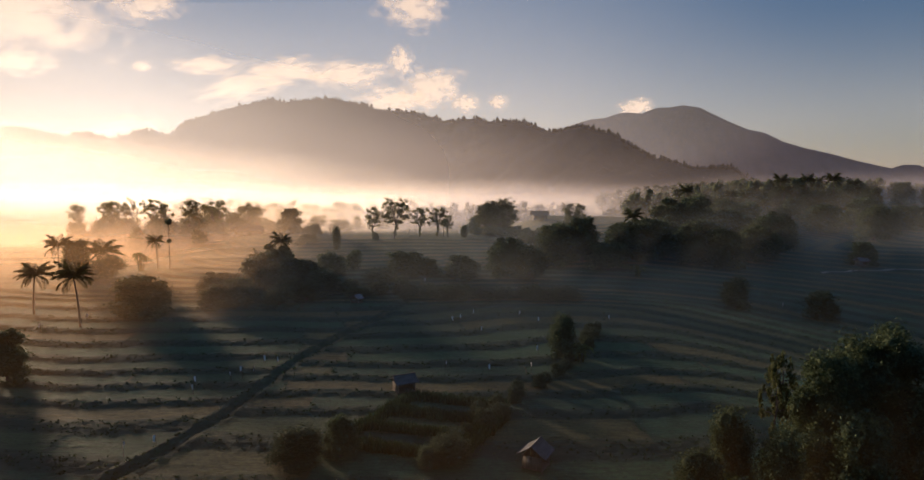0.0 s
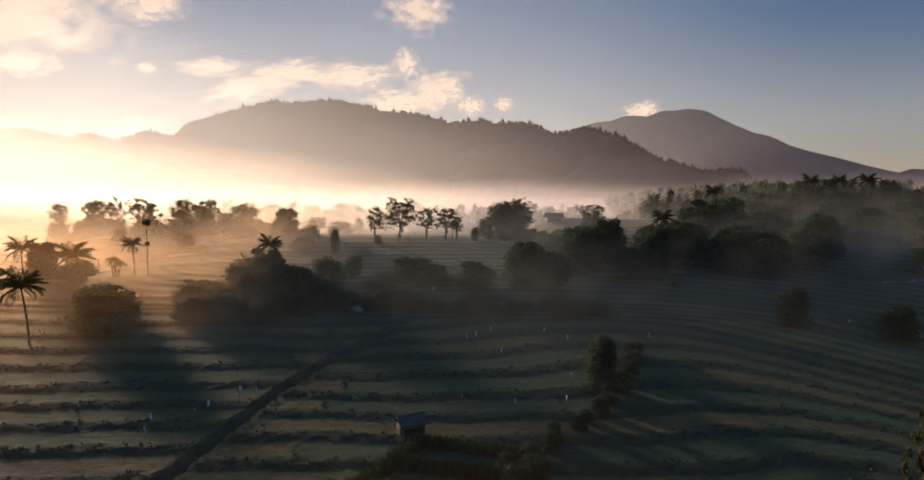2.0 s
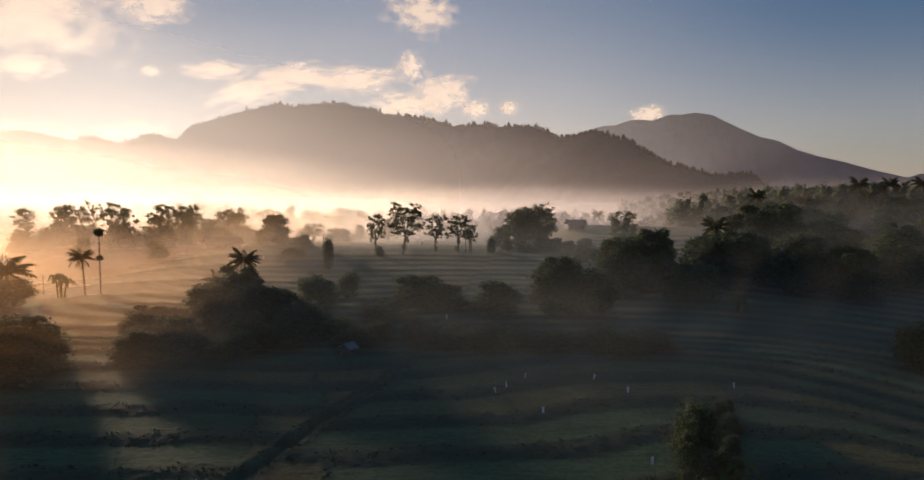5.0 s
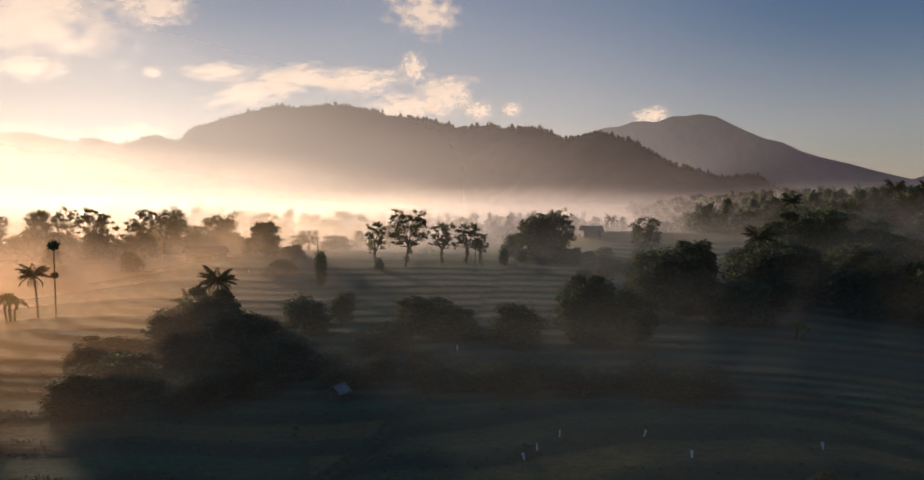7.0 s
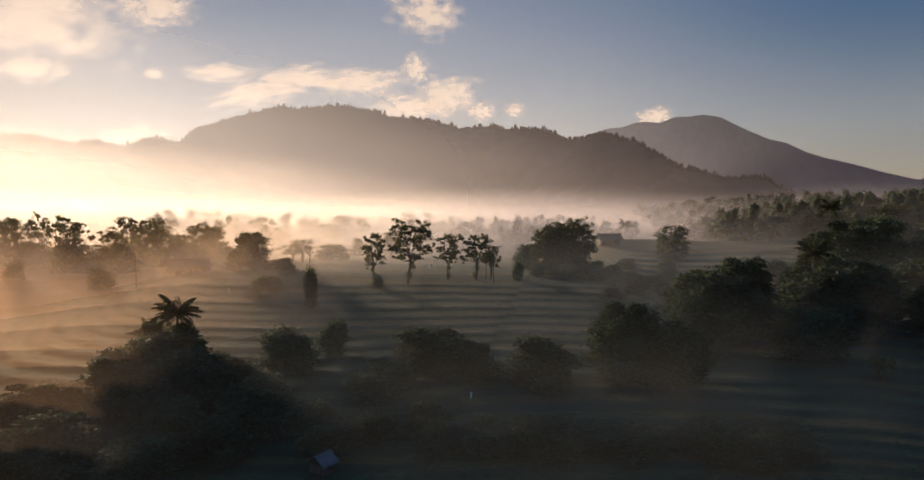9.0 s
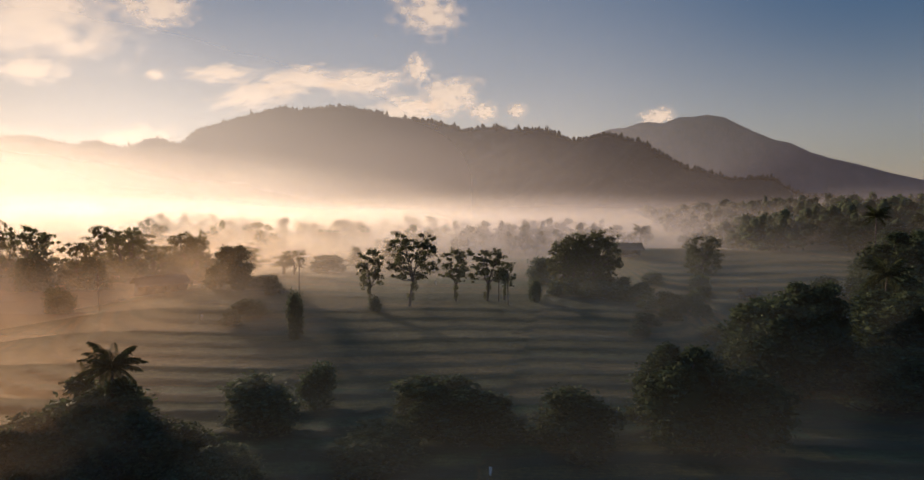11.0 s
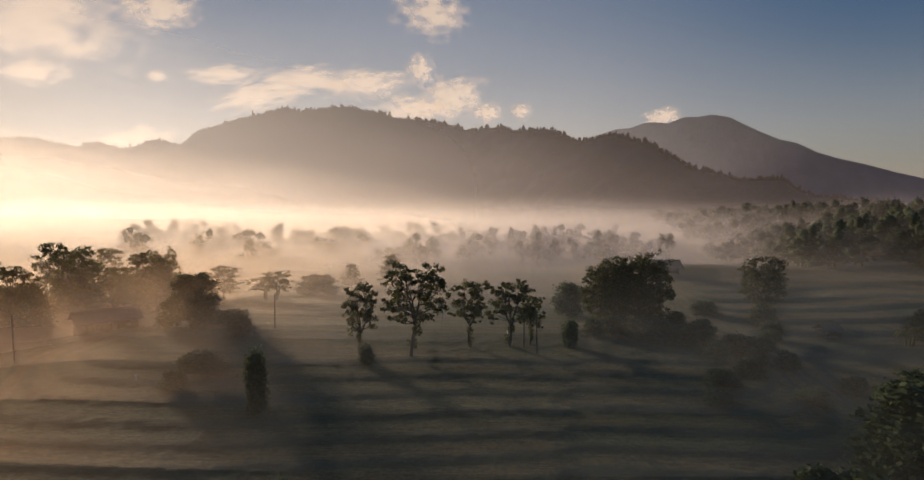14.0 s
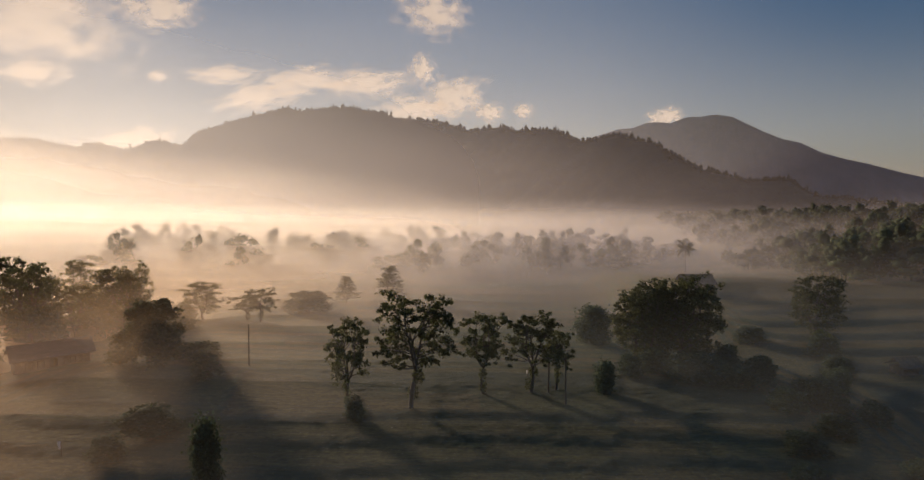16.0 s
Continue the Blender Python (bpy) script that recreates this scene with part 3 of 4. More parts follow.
VOLCANO_CREST = ((269, 97), (581, 210), (814, 293), (930, 333), (1027, 342), (1123, 377), (1200, 382), (1278, 375), (1355, 406), (1393, 418), (1470, 419), (1566, 435), (1683, 420), (1762, 383), (1881, 330), (2019, 277), (2136, 255), (2275, 194), (2413, 156), (2609, 116), (2805, 67), (3041, 19), (3123, 47), (3231, 44), (3468, -35), (3863, -148))
MAIN_DEPTH = ((-1063, 2550), (-656, 2393), (-372, 2269), (19, 1991), (205, 1836), (395, 1680), (528, 1558), (1071, 1500))


def crest_line(profile, depth):
    """A crest from its profile (x, z); depth is one distance, or pairs of x and distance."""
    if isinstance(depth, (int, float)):
        return [(x, depth, z) for x, z in profile]
    return [(x, float(np.interp(x, [d[0] for d in depth], [d[1] for d in depth])), z) for x, z in profile]


ridge("volcano", crest_line(VOLCANO_CREST, 4600), 900, 200, -150, VOLCANO, 7, 6, "distant bare volcanic cone under thin haze", 0.06, 200, 41)
left_hill = ridge("left_hills", crest_line(LEFT_CREST, 2700), 600, 300, -90, HILL, 3, 5, "low wooded hills fading into bright haze", 0.1, 240, 40)
main_hill = ridge("main_hill", crest_line(MAIN_CREST, MAIN_DEPTH), 700, 420, -75, HILL, 5, 5, "long wooded hill with folded slopes above mist", 0.14, 360, 64)
hill_trees(left_hill, 3000, 31, 4.5, "dense woods over the low hills")
hill_trees(main_hill, 14000, 32, 7, "dense woods covering the hill and its crest")


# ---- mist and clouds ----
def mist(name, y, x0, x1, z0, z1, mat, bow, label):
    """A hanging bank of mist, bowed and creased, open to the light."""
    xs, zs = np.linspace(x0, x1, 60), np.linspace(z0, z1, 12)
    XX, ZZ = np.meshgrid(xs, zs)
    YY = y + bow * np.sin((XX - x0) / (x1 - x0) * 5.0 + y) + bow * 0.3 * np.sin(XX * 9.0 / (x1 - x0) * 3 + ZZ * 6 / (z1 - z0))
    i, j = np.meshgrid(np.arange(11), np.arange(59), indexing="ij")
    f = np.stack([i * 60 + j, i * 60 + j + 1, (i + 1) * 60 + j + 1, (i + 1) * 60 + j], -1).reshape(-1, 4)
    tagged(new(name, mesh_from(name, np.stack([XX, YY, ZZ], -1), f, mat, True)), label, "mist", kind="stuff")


mist("far_haze", 3420, -3600, 3600, -150, 700, mist_material("far_haze", 0.24, -1900, 1300, -60, 560, 0.001, 1.0, tint=(0.78, 0.80, 0.92), shade_tint=(0.60, 0.54, 0.66), thin=0.16, puff=0.05, left=(-3200, -2000)), 40, "pale haze between the hills and the volcano")
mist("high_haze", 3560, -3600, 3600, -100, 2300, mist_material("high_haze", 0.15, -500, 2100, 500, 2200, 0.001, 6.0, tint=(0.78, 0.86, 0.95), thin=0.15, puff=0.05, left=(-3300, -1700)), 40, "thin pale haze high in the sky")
# pale sheet added behind the volcano to brighten the sky near the horizon
mist("horizon_haze", 4840, -1300, 4600, -150, 1500, mist_material("horizon_haze", 0.15, 900, -1200, 60, 1350, 0.001, 3.0, tint=(0.74, 0.76, 0.86), thin=0.0, puff=0.05), 20, "pale haze sheet added to brighten the low sky beyond the volcano")
mist("hill_haze", 900, -1400, 1400, -60, 230, mist_material("hill_haze", 0.40, -450, 360, 10, 265, 0.004, 2.0, tint=(0.93, 0.92, 0.94), shade_tint=(0.60, 0.54, 0.58), thin=0.14, puff=0.25, slope=0.10), 25, "warm haze hanging before the wooded hill")
mist("valley_haze", 650, -900, 900, -60, 110, mist_material("valley_haze", 0.22, -300, 500, -40, 70, 0.006, 21.0, tint=(0.95, 0.84, 0.76), shade_tint=(0.62, 0.52, 0.50), thin=0.3, puff=0.5), 14, "thin mauve haze over the valley")
# top slopes down to the right, imitating the edge of the hills' shadow
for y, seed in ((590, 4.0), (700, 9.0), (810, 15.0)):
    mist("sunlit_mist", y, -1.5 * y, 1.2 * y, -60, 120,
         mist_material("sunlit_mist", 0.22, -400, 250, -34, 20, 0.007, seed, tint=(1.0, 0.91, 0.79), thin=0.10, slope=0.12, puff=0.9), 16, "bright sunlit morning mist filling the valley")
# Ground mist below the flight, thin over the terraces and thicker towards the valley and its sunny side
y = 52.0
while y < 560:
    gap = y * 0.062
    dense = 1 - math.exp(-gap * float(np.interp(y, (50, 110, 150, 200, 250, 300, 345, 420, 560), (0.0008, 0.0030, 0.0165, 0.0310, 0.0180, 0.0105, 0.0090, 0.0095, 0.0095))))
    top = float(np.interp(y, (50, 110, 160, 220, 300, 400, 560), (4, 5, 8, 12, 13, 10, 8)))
    # the low sun's orange put into the tint, deepest in the near sheets
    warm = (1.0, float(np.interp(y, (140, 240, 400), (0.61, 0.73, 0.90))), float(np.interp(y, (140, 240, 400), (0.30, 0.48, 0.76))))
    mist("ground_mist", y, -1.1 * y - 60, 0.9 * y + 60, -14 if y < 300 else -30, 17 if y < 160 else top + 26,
         mist_material("ground_mist", dense, -35 - 0.15 * y, -62 + 0.26 * y, -6, top + 6, 3.6 / y, y * 0.37, tint=warm, shade_tint=(0.50, 0.53, 0.54) if y < 260 else (0.60, 0.55, 0.55),
                       thin=float(np.interp(y, (60, 90, 130, 160, 220, 280, 340, 420), (0.24, 0.24, 0.24, 0.17, 0.11, 0.20, 0.36, 0.48))), puff=0.8, slope=-0.045 if 160 < y < 430 else 0.0), 2.0, "thin ground mist drifting over the fields, its tint imitating warm low sunlight")
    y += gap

CLOUD = cloud_material("sunlit_cloud", 3.6, 0.62)


def cloud(x, z, wide, high, tilt=0.0, deep=4700, near=0.686):
    """A thin cloud; near brings it forward along the line of sight, at the same breadth of view."""
    x, z, wide, high, deep = x * near - 1.6, 24 + (z - 24) * near, wide * near, high * near, 75 + (deep - 75) * near
    xs = np.linspace(-1, 1, 16)
    XX, ZZ = np.meshgrid(xs, xs)
    YY = 0.25 * (XX ** 2 + ZZ ** 2)
    i, j = np.meshgrid(np.arange(15), np.arange(15), indexing="ij")
    f = np.stack([i * 16 + j, i * 16 + j + 1, (i + 1) * 16 + j + 1, (i + 1) * 16 + j], -1).reshape(-1, 4)
    ob = new("cloud", mesh_from("cloud", np.stack([XX, YY, ZZ], -1), f, CLOUD, True))
    ob.matrix_basis = pose(x, deep, z, 0, tilt, 0) @ Matrix.Diagonal((wide * 0.72, 60, high * 0.85, 1))
    tagged(ob, "small cream cloud lit by the low sun", "cloud", "clouds above the hills")


for row in ((-315, 1104, 430, 230, 8), (-2165, 1118, 500, 200, 0), (-2976, 1060, 1200, 520, 0), (-3056, 692, 480, 150, 0), (-2188, 673, 150, 60, 0), (-1752, 683, 430, 100, 0),
            (-1163, 651, 640, 150, -4), (-1531, 534, 560, 140, -10), (-757, 633, 520, 150, -8), (-384, 722, 170, 160, 0), (-167, 546, 400, 200, -12), (-431, 462, 480, 150, 0),
            (66, 445, 200, 100, 0), (302, 456, 130, 80, 0), (-2379, 240, 560, 130, -5)):
    cloud(*row)
cloud(1275, 425, 230, 105, -10, 4700, 1.0)


# ---- valley woods ----
def valley_woods(seed, count, low, high, near, far, label):
    """Far tree heads over the valley floor as one mass: between two bearings (x over y) and two distances."""
    rng = np.random.default_rng(seed)
    pieces = []
    while len(pieces) < count * 3:
        y = near + (far - near) * rng.random() ** 0.9
        x = rng.uniform(low, high) * y
        if noise.noise((x / 30, y / 45, seed)) < -0.12:
            continue
        base = np.array([x, y, float(land(x, y)) - 0.3])
        h, r = 5 + 8 * rng.random() ** 1.5, 2.5 + 2.5 * rng.random()
        pieces.append(tube([base, base + (0, 0, h * 0.6)], [0.3, 0.15], 4))
        heads = [base + (rng.normal(0, r * 0.5), rng.normal(0, r * 0.4), h * (0.35 + 0.19 * m)) for m in range(4)]
        pieces.append(join(*[lump(rng, c, (r * (0.4 + 0.25 * rng.random()), r * 0.5, h * 0.15), 4, 6) for c in heads]))
        pieces.append(join(*[leaves(rng, in_shell(rng, 24, c, (r * 0.8, r * 0.7, h * 0.24), 0.4), 0.6, 0.9) for c in heads]))
    tagged(new("valley_woods", mesh_from("valley_woods", *join(*pieces), LEAF_DENSE)), label, "woods", kind="stuff")


valley_woods(91, 1700, 0.22, 0.85, 385, 900, "dark far woods at the foot of the hill")
valley_woods(93, 300, 0.26, 0.62, 300, 400, "dark woods behind the upper terraces")
valley_woods(92, 230, -0.42, 0.20, 400, 560, "far woods on the valley floor, sunk in mist")

# ---- plants ----
def setting(proto, x, y, height, width, label, category, group, turn=0.0, lean=0.0):
    """A copy of a 10 m plant at its place, height and width."""
    s = max(height + float(hollow(x, y)), 1.2) / 10
    ob = copy_thing(proto, pose(x, y, ground_at(x, y) - 0.1, lean, 0, turn) @ Matrix.Diagonal((width / 8, width / 8, s, 1)))
    return tagged(ob, label, category, group)


def remove(proto):
    for o in (*proto.children_recursive, proto):
        bpy.data.objects.remove(o)


OPEN = [open_tree(s) for s in (11, 12, 13, 14)]
LAYER = [open_tree(s, flat=f, bare=b, clumps=60, per=130, spread=3.5, size=0.135, vines=0) for s, f, b in ((21, 0.36, 0.18), (22, 0.48, 0.12), (23, 0.30, 0.22))]
CONE = [open_tree(24, flat=0.26, bare=0.10, clumps=64, per=130, spread=3.6, size=0.15, vines=0, cone=True)]
FULL = [open_tree(s, flat=0.6, bare=0.12, clumps=64, per=150, spread=3.1, size=0.15, vines=3) for s in (31, 32)]
ROUND = [round_tree(s) for s in (41, 42, 43, 44)]
BUSH = [bush(s) for s in (51, 52, 53, 54)]
COLUMN = [bush(s, column=True) for s in (61, 62)]
FINE_TREE = [round_tree(s, lumps=46, per=430, size=0.13, low=0.05) for s in (45, 46)]
FINE_BUSH = [bush(s, lumps=26, per=420, size=0.17) for s in (55, 56)]
BANANA = [banana(s) for s in (71,)]
SLIM = [open_tree(81, flat=0.8, bare=0.5, clumps=14, per=100, spread=2.6, size=0.24)]
turns = random.Random(5)

OPEN_PLACES = ((-24.1, 211, 10.5, 5.2), (-17.4, 212, 13.0, 9.0), (-9.3, 217, 10.0, 6.0), (-4.0, 218, 10.0, 7.4), (-0.9, 219, 7.4, 4.2), (12.8, 232, 10.9, 9.2), (18.4, 231, 12.8, 9.5),
               (46.5, 252, 10.5, 9.5), (-52.9, 270, 6.8, 7.4), (-111.5, 256, 12.2, 11.5), (-55.8, 272, 5.5, 6.7), (15.6, 234, 12.0, 9.5), (12.0, 233.5, 9.6, 7.6), (20.2, 234, 10.5, 8.5))
for i, (x, y, h, wd) in enumerate(OPEN_PLACES):
    setting(FULL[i % 2] if i in (5, 6, 7, 11) else OPEN[(i * 3 + 1) % 4], x, y, h, wd, "tall open-crowned tree with loose leaf clumps, at the field edge", "tree", "trees along the field edge", turns.uniform(0, 360))
LAYER_PLACES = ((-88.0, 255, 12.6, 12.0), (-78.0, 265, 10.6, 14.2), (-107.5, 300, 11.4, 9.8), (-68.1, 280, 7.5, 11.0), (-43.3, 309, 7.1, 8.9), (-33.3, 315, 9.3, 10.8), (-130.9, 262, 12.1, 9.5),
                (-128.9, 270, 12.5, 9.1), (-94.4, 246, 8.9, 9.4), (-103.7, 272, 13.2, 11.8), (-95.0, 268, 10.1, 11.5), (-85.2, 262, 7.9, 8.7), (-82.5, 270, 10.7, 12.5), (-80.6, 276, 11.1, 10.3),
                (-140, 275, 12.0, 10.0), (-148, 268, 11.0, 9.0))
for i, (x, y, h, wd) in enumerate(LAYER_PLACES):
    setting(CONE[0] if i in (4, 5) else LAYER[i % 3], x, y, h, wd * 0.84, "tall tree with flat tiers of foliage standing in mist", "tree", "misty trees beyond the fields", turns.uniform(0, 360))
ROUND_PLACES = ((-47.2, 285, 5.2, 10.8), (-54.2, 229, 9.1, 9.6), (-91.8, 168, 8.2, 7.8), (-39.1, 156, 9.6, 11.0), (-43.0, 153, 7.2, 8.5), (-32.5, 154, 6.6, 9.0), (-27.0, 150, 4.4, 8.0), (-50.9, 150, 4.5, 9.7), (-58.4, 131, 7.6, 12.5),
                (-60.5, 95, 7.7, 6.4), (-10.1, 166, 6.4, 11.2), (14.4, 166, 10.3, 11.5), (28.5, 178, 11.6, 12.8), (36.5, 183, 13.0, 11.8), (48.7, 187, 11.2, 13.5), (73.8, 225, 16.4, 15.0),
                (82.8, 228, 16.8, 15.0), (58.9, 194, 9.6, 13.4), (74.4, 199, 10.6, 15.2), (91.2, 210, 10.9, 16.4), (-10.5, 74, 4.9, 4.3), (40.2, 70, 14.0, 9.5), (46.6, 72, 16.2, 11.5))
for i, (x, y, h, wd) in enumerate(ROUND_PLACES):
    setting(FINE_TREE[i % 2] if y < 80 else ROUND[(i * 3) % 4], x, y, h, wd, "dense dark round-crowned tree among the terraces", "tree", "dark trees among the terraces", turns.uniform(0, 360))
BUSH_PLACES = ((9.2, 250, 6.7, 6.7), (-44.0, 222, 3.9, 4.1), (-48.3, 232, 2.8, 6.0), (-82.4, 164, 4.4, 8.5), (-25.3, 150, 2.6, 9.0), (-17.8, 148, 2.0, 7.0), (-28.6, 166, 5.4, 8.3), (-23.9, 172, 4.8, 4.8),
               (-5.0, 165, 4.5, 7.1), (3.6, 164, 6.0, 9.6), (-15.9, 160, 3.2, 9.7), (19.9, 163, 8.3, 9.8), (18.9, 108, 7.0, 5.4), (-14.6, 72, 4.2, 6.5), (1.2, 73, 3.0, 5.7), (7.5, 84, 2.1, 2.5))
SCRUB = ((24.0, 214, 2.6, 5.0), (28.0, 217, 3.2, 5.0), (31.5, 221, 2.4, 4.5), (26.0, 208, 2.2, 4.5), (33.0, 213, 2.8, 4.0), (36.0, 226, 3.0, 4.0), (39.5, 233, 3.2, 4.5), (21.0, 204, 2.0, 4.5), (42.5, 242, 3.6, 5.0),
         (64.0, 231, 5.5, 6.5), (69.0, 228, 6.5, 7.5), (30.0, 200, 2.0, 4.5), (18.5, 198, 1.8, 4.0), (38.0, 206, 2.2, 3.6))
MORE_BUSHES = ((13.0, 228, 3.4, 5.0), (18.5, 228, 3.2, 6.0), (23.0, 230, 3.6, 5.0), (16.0, 224, 3.2, 6.0), (21.0, 222, 2.8, 6.0), (26.0, 226, 3.2, 5.0), (9.5, 226, 3.0, 4.0),
               (28.2, 66, 9.0, 5.4), (24.0, 62, 6.7, 6.0), (31.3, 62, 8.9, 5.4), (38.6, 62, 10.1, 6.6), (59.3, 138, 6.3, 6.5), (71.4, 128, 5.8, 6.6), (105.3, 170, 6.4, 7.6), (-23.0, 209, 2.6, 2.7),
               (-42.6, 205, 2.6, 6.1), (-43.8, 200, 2.2, 3.9), (18.9, 226, 3.0, 7.0), (29.6, 215, 2.4, 3.6), (-79.9, 215, 2.0, 5.9), (-104.3, 225, 2.0, 5.7), (34.5, 250, 3.0, 5.9))
for i, (x, y, h, wd) in enumerate(BUSH_PLACES + MORE_BUSHES + SCRUB):
    setting(FINE_BUSH[i % 2] if y < 110 else BUSH[(i * 3 + 1) % 4], x, y, h, wd, "dark leafy bush growing between the terraces", "bush", "bushes among the terraces", turns.uniform(0, 360))
for i, (x, y, h, wd) in enumerate(((4.7, 218, 3.9, 3.0), (-32.3, 194, 6.4, 3.0))):
    setting(COLUMN[i], x, y, h, wd, "narrow column-shaped tree cut into a head, on a field bank", "tree", "", turns.uniform(0, 360))
for x, y, h, wd in ((21.4, 106, 3.7, 4.3), (32.9, 60, 6.5, 5.0), (27.5, 64, 5.0, 4.5), (41, 61, 5.5, 5.0), (47, 166, 4.0, 4.0), (-77.7, 171.6, 5.2, 4.6), (60.0, 229.5, 4.4, 4.0), (44.5, 246, 4.0, 3.6)):
    setting(BANANA[0], x, y, h, wd, "clump of banana plants with broad torn leaves", "banana plant", "banana plants", turns.uniform(0, 360))
setting(SLIM[0], 33.6, 68, 13.6, 4.4, "slender pale-stemmed tree with sparse leaves above bushes", "tree", "", 40)
# unseen trees added left of the view, to keep the sun off the near fields
for i, (x, y, h, wd) in enumerate(((-80, 107, 13.0, 11.0), (-90, 117, 12.0, 12.0), (-97, 124, 14.0, 11.0), (-112, 141, 13.0, 12.0), (-122, 152, 12.0, 12.0))):
    setting(ROUND[i % 4], x, y, h, wd, "unseen dense dark tree added to shade the fields from the low sun", "tree", "trees on the sunny side of the fields", turns.uniform(0, 360))
FOREST_LABEL = "dense dark broad-leaved tree in the wood above the terraces"
grove = random.Random(17)
placed = []
while len(placed) < 85:
    y = grove.uniform(168, 345)
    edge = np.interp(y, (165, 180, 205, 230, 262, 300, 345), (24, 40, 60, 70, 92, 108, 120))
    x = edge + grove.random() ** 1.3 * (130 + (y - 165) * 0.5)
    if y < 195 and x > 100 or any(math.hypot(x - a, y - b) < 6.5 for a, b in placed):
        continue
    placed.append((x, y))
    h, wd = grove.uniform(7.5, 12.0), grove.uniform(9.5, 14.0)
    setting(ROUND[grove.randrange(4)], x, y, h, wd, FOREST_LABEL, "tree", "wood on the slope", grove.uniform(0, 360))
for _ in range(34):
    x, y = grove.uniform(-150, -64), grove.uniform(244, 282)
    setting(BUSH[grove.randrange(4)], x, y, grove.uniform(1.5, 6.0), grove.uniform(5, 9), "soft bush below the misty trees", "bush", "bushes below the misty trees", grove.uniform(0, 360))
for _ in range(16):
    x, y = grove.uniform(-53, -24), grove.uniform(137, 155)
    setting(ROUND[grove.randrange(4)], x, y, grove.uniform(3.6, 5.4) * (0.72 if x < -46 else 1.0), grove.uniform(6.0, 9.0), "dense dark tree in a thicket between the fields", "tree", "thicket in the fields", grove.uniform(0, 360))
for _ in range(26):
    x, y = grove.uniform(-24, 30), grove.uniform(145.5, 150)
    setting(BUSH[grove.randrange(4)], x, y, grove.uniform(1.8, 3.6), grove.uniform(4.5, 7.5), "low dark scrub along the stream bank", "bush", "scrub along the stream", grove.uniform(0, 360))
for x, y, h, wd in ((36.0, 65, 7.0, 6.0), (42.5, 66, 8.5, 6.5), (48.5, 68, 10.0, 7.0), (20.5, 58, 4.5, 5.0), (53, 70, 12, 7.5), (27, 58, 6.0, 5.5), (45, 60, 7.5, 6.0)):
    setting(FINE_BUSH[int(x) % 2], x, y, h, wd, "tall dark shrub crowding below the near trees", "bush", "shrubs below the near trees", grove.uniform(0, 360))
HEDGE = ((-1.7, 71.7), (8.6, 87.7), (22.2, 109.2), (27.0, 122.0))
for i in range(26):
    k = i / 25 * 2.999
    (ax, ay), (bx, by) = HEDGE[int(k)], HEDGE[int(k) + 1]
    x, y = ax + (bx - ax) * (k % 1) + grove.uniform(-1.0, 1.0), ay + (by - ay) * (k % 1) + grove.uniform(-0.8, 0.8)
    setting(FINE_BUSH[i % 2], x, y, grove.uniform(1.2, 2.6), grove.uniform(1.8, 3.4), "low shrub in the overgrown bank between the fields", "bush", "shrubs on the bank", grove.uniform(0, 360))
for proto in OPEN + FULL + LAYER + CONE + ROUND + BUSH + COLUMN + FINE_TREE + FINE_BUSH + BANANA + SLIM:
    remove(proto)

PALM_PLACES = ((-74.2, 173, 7.3, 4.5), (-65.4, 122, 11.0, 6.7), (-78.7, 130, 9.3, 6.5), (-95.1, 166, 8.0, 6.6), (-85.0, 167, 6.7, 8.0), (-38.2, 156, 11.0, 4.8), (53.0, 196, 12.6, 5.8),
               (118.5, 285, 11.0, 6.5), (125.4, 288, 10.0, 6.6), (149.4, 305, 14.5, 8.0), (163.7, 309, 14.1, 7.6), (168.7, 310, 12.5, 7.1), (171.6, 300, 14.2, 7.9), (125.5, 270, 8.0, 5.7), (180.3, 300, 11.6, 6.8),
               (143.6, 290, 10.9, 6.6), (65.2, 380, 10.4, 7.2), (91.7, 262, 16.1, 6.0), (-46.6, 168, 4.5, 5.4))
for i, (x, y, h, wd) in enumerate(PALM_PLACES):
    p = palm(100 + i, h + float(hollow(x, y)), wd)
    p.matrix_basis = pose(x, y, ground_at(x, y) - 0.1)
    tagged(p, "coconut palm with drooping feathered fronds", "palm tree", "coconut palms")


def tufted_tree(x, y, height):
    """A bare thin stem with a leafy ball on its top and a smaller one half way up."""
    rng = np.random.default_rng(140)
    root = new("tree")
    part("trunk", mesh_from("trunk", *limb((0, 0, -0.4), (0.1, 0.1, height - 0.6), 0.14, 0.08, rng, 0.01, 9, 8), BARK, True), root)
    for z, r in ((height - 0.7, 1.0), (height * 0.56, 0.6)):
        c = (0.1 * z / height, 0.1 * z / height, z)
        part("crown", mesh_from("crown", *join(lump(rng, c, (r * 0.6, r * 0.6, r * 0.5)), leaves(rng, in_shell(rng, int(420 * r), c, (r, r, r * 0.85), 0.4), 0.16, 0.9)), LEAF_DENSE), root)
    root.matrix_basis = pose(x, y, ground_at(x, y) - 0.1)
    tagged(root, "tall bare stem with two small leafy balls", "tree")


tufted_tree(-70.9, 172.5, 12.6)


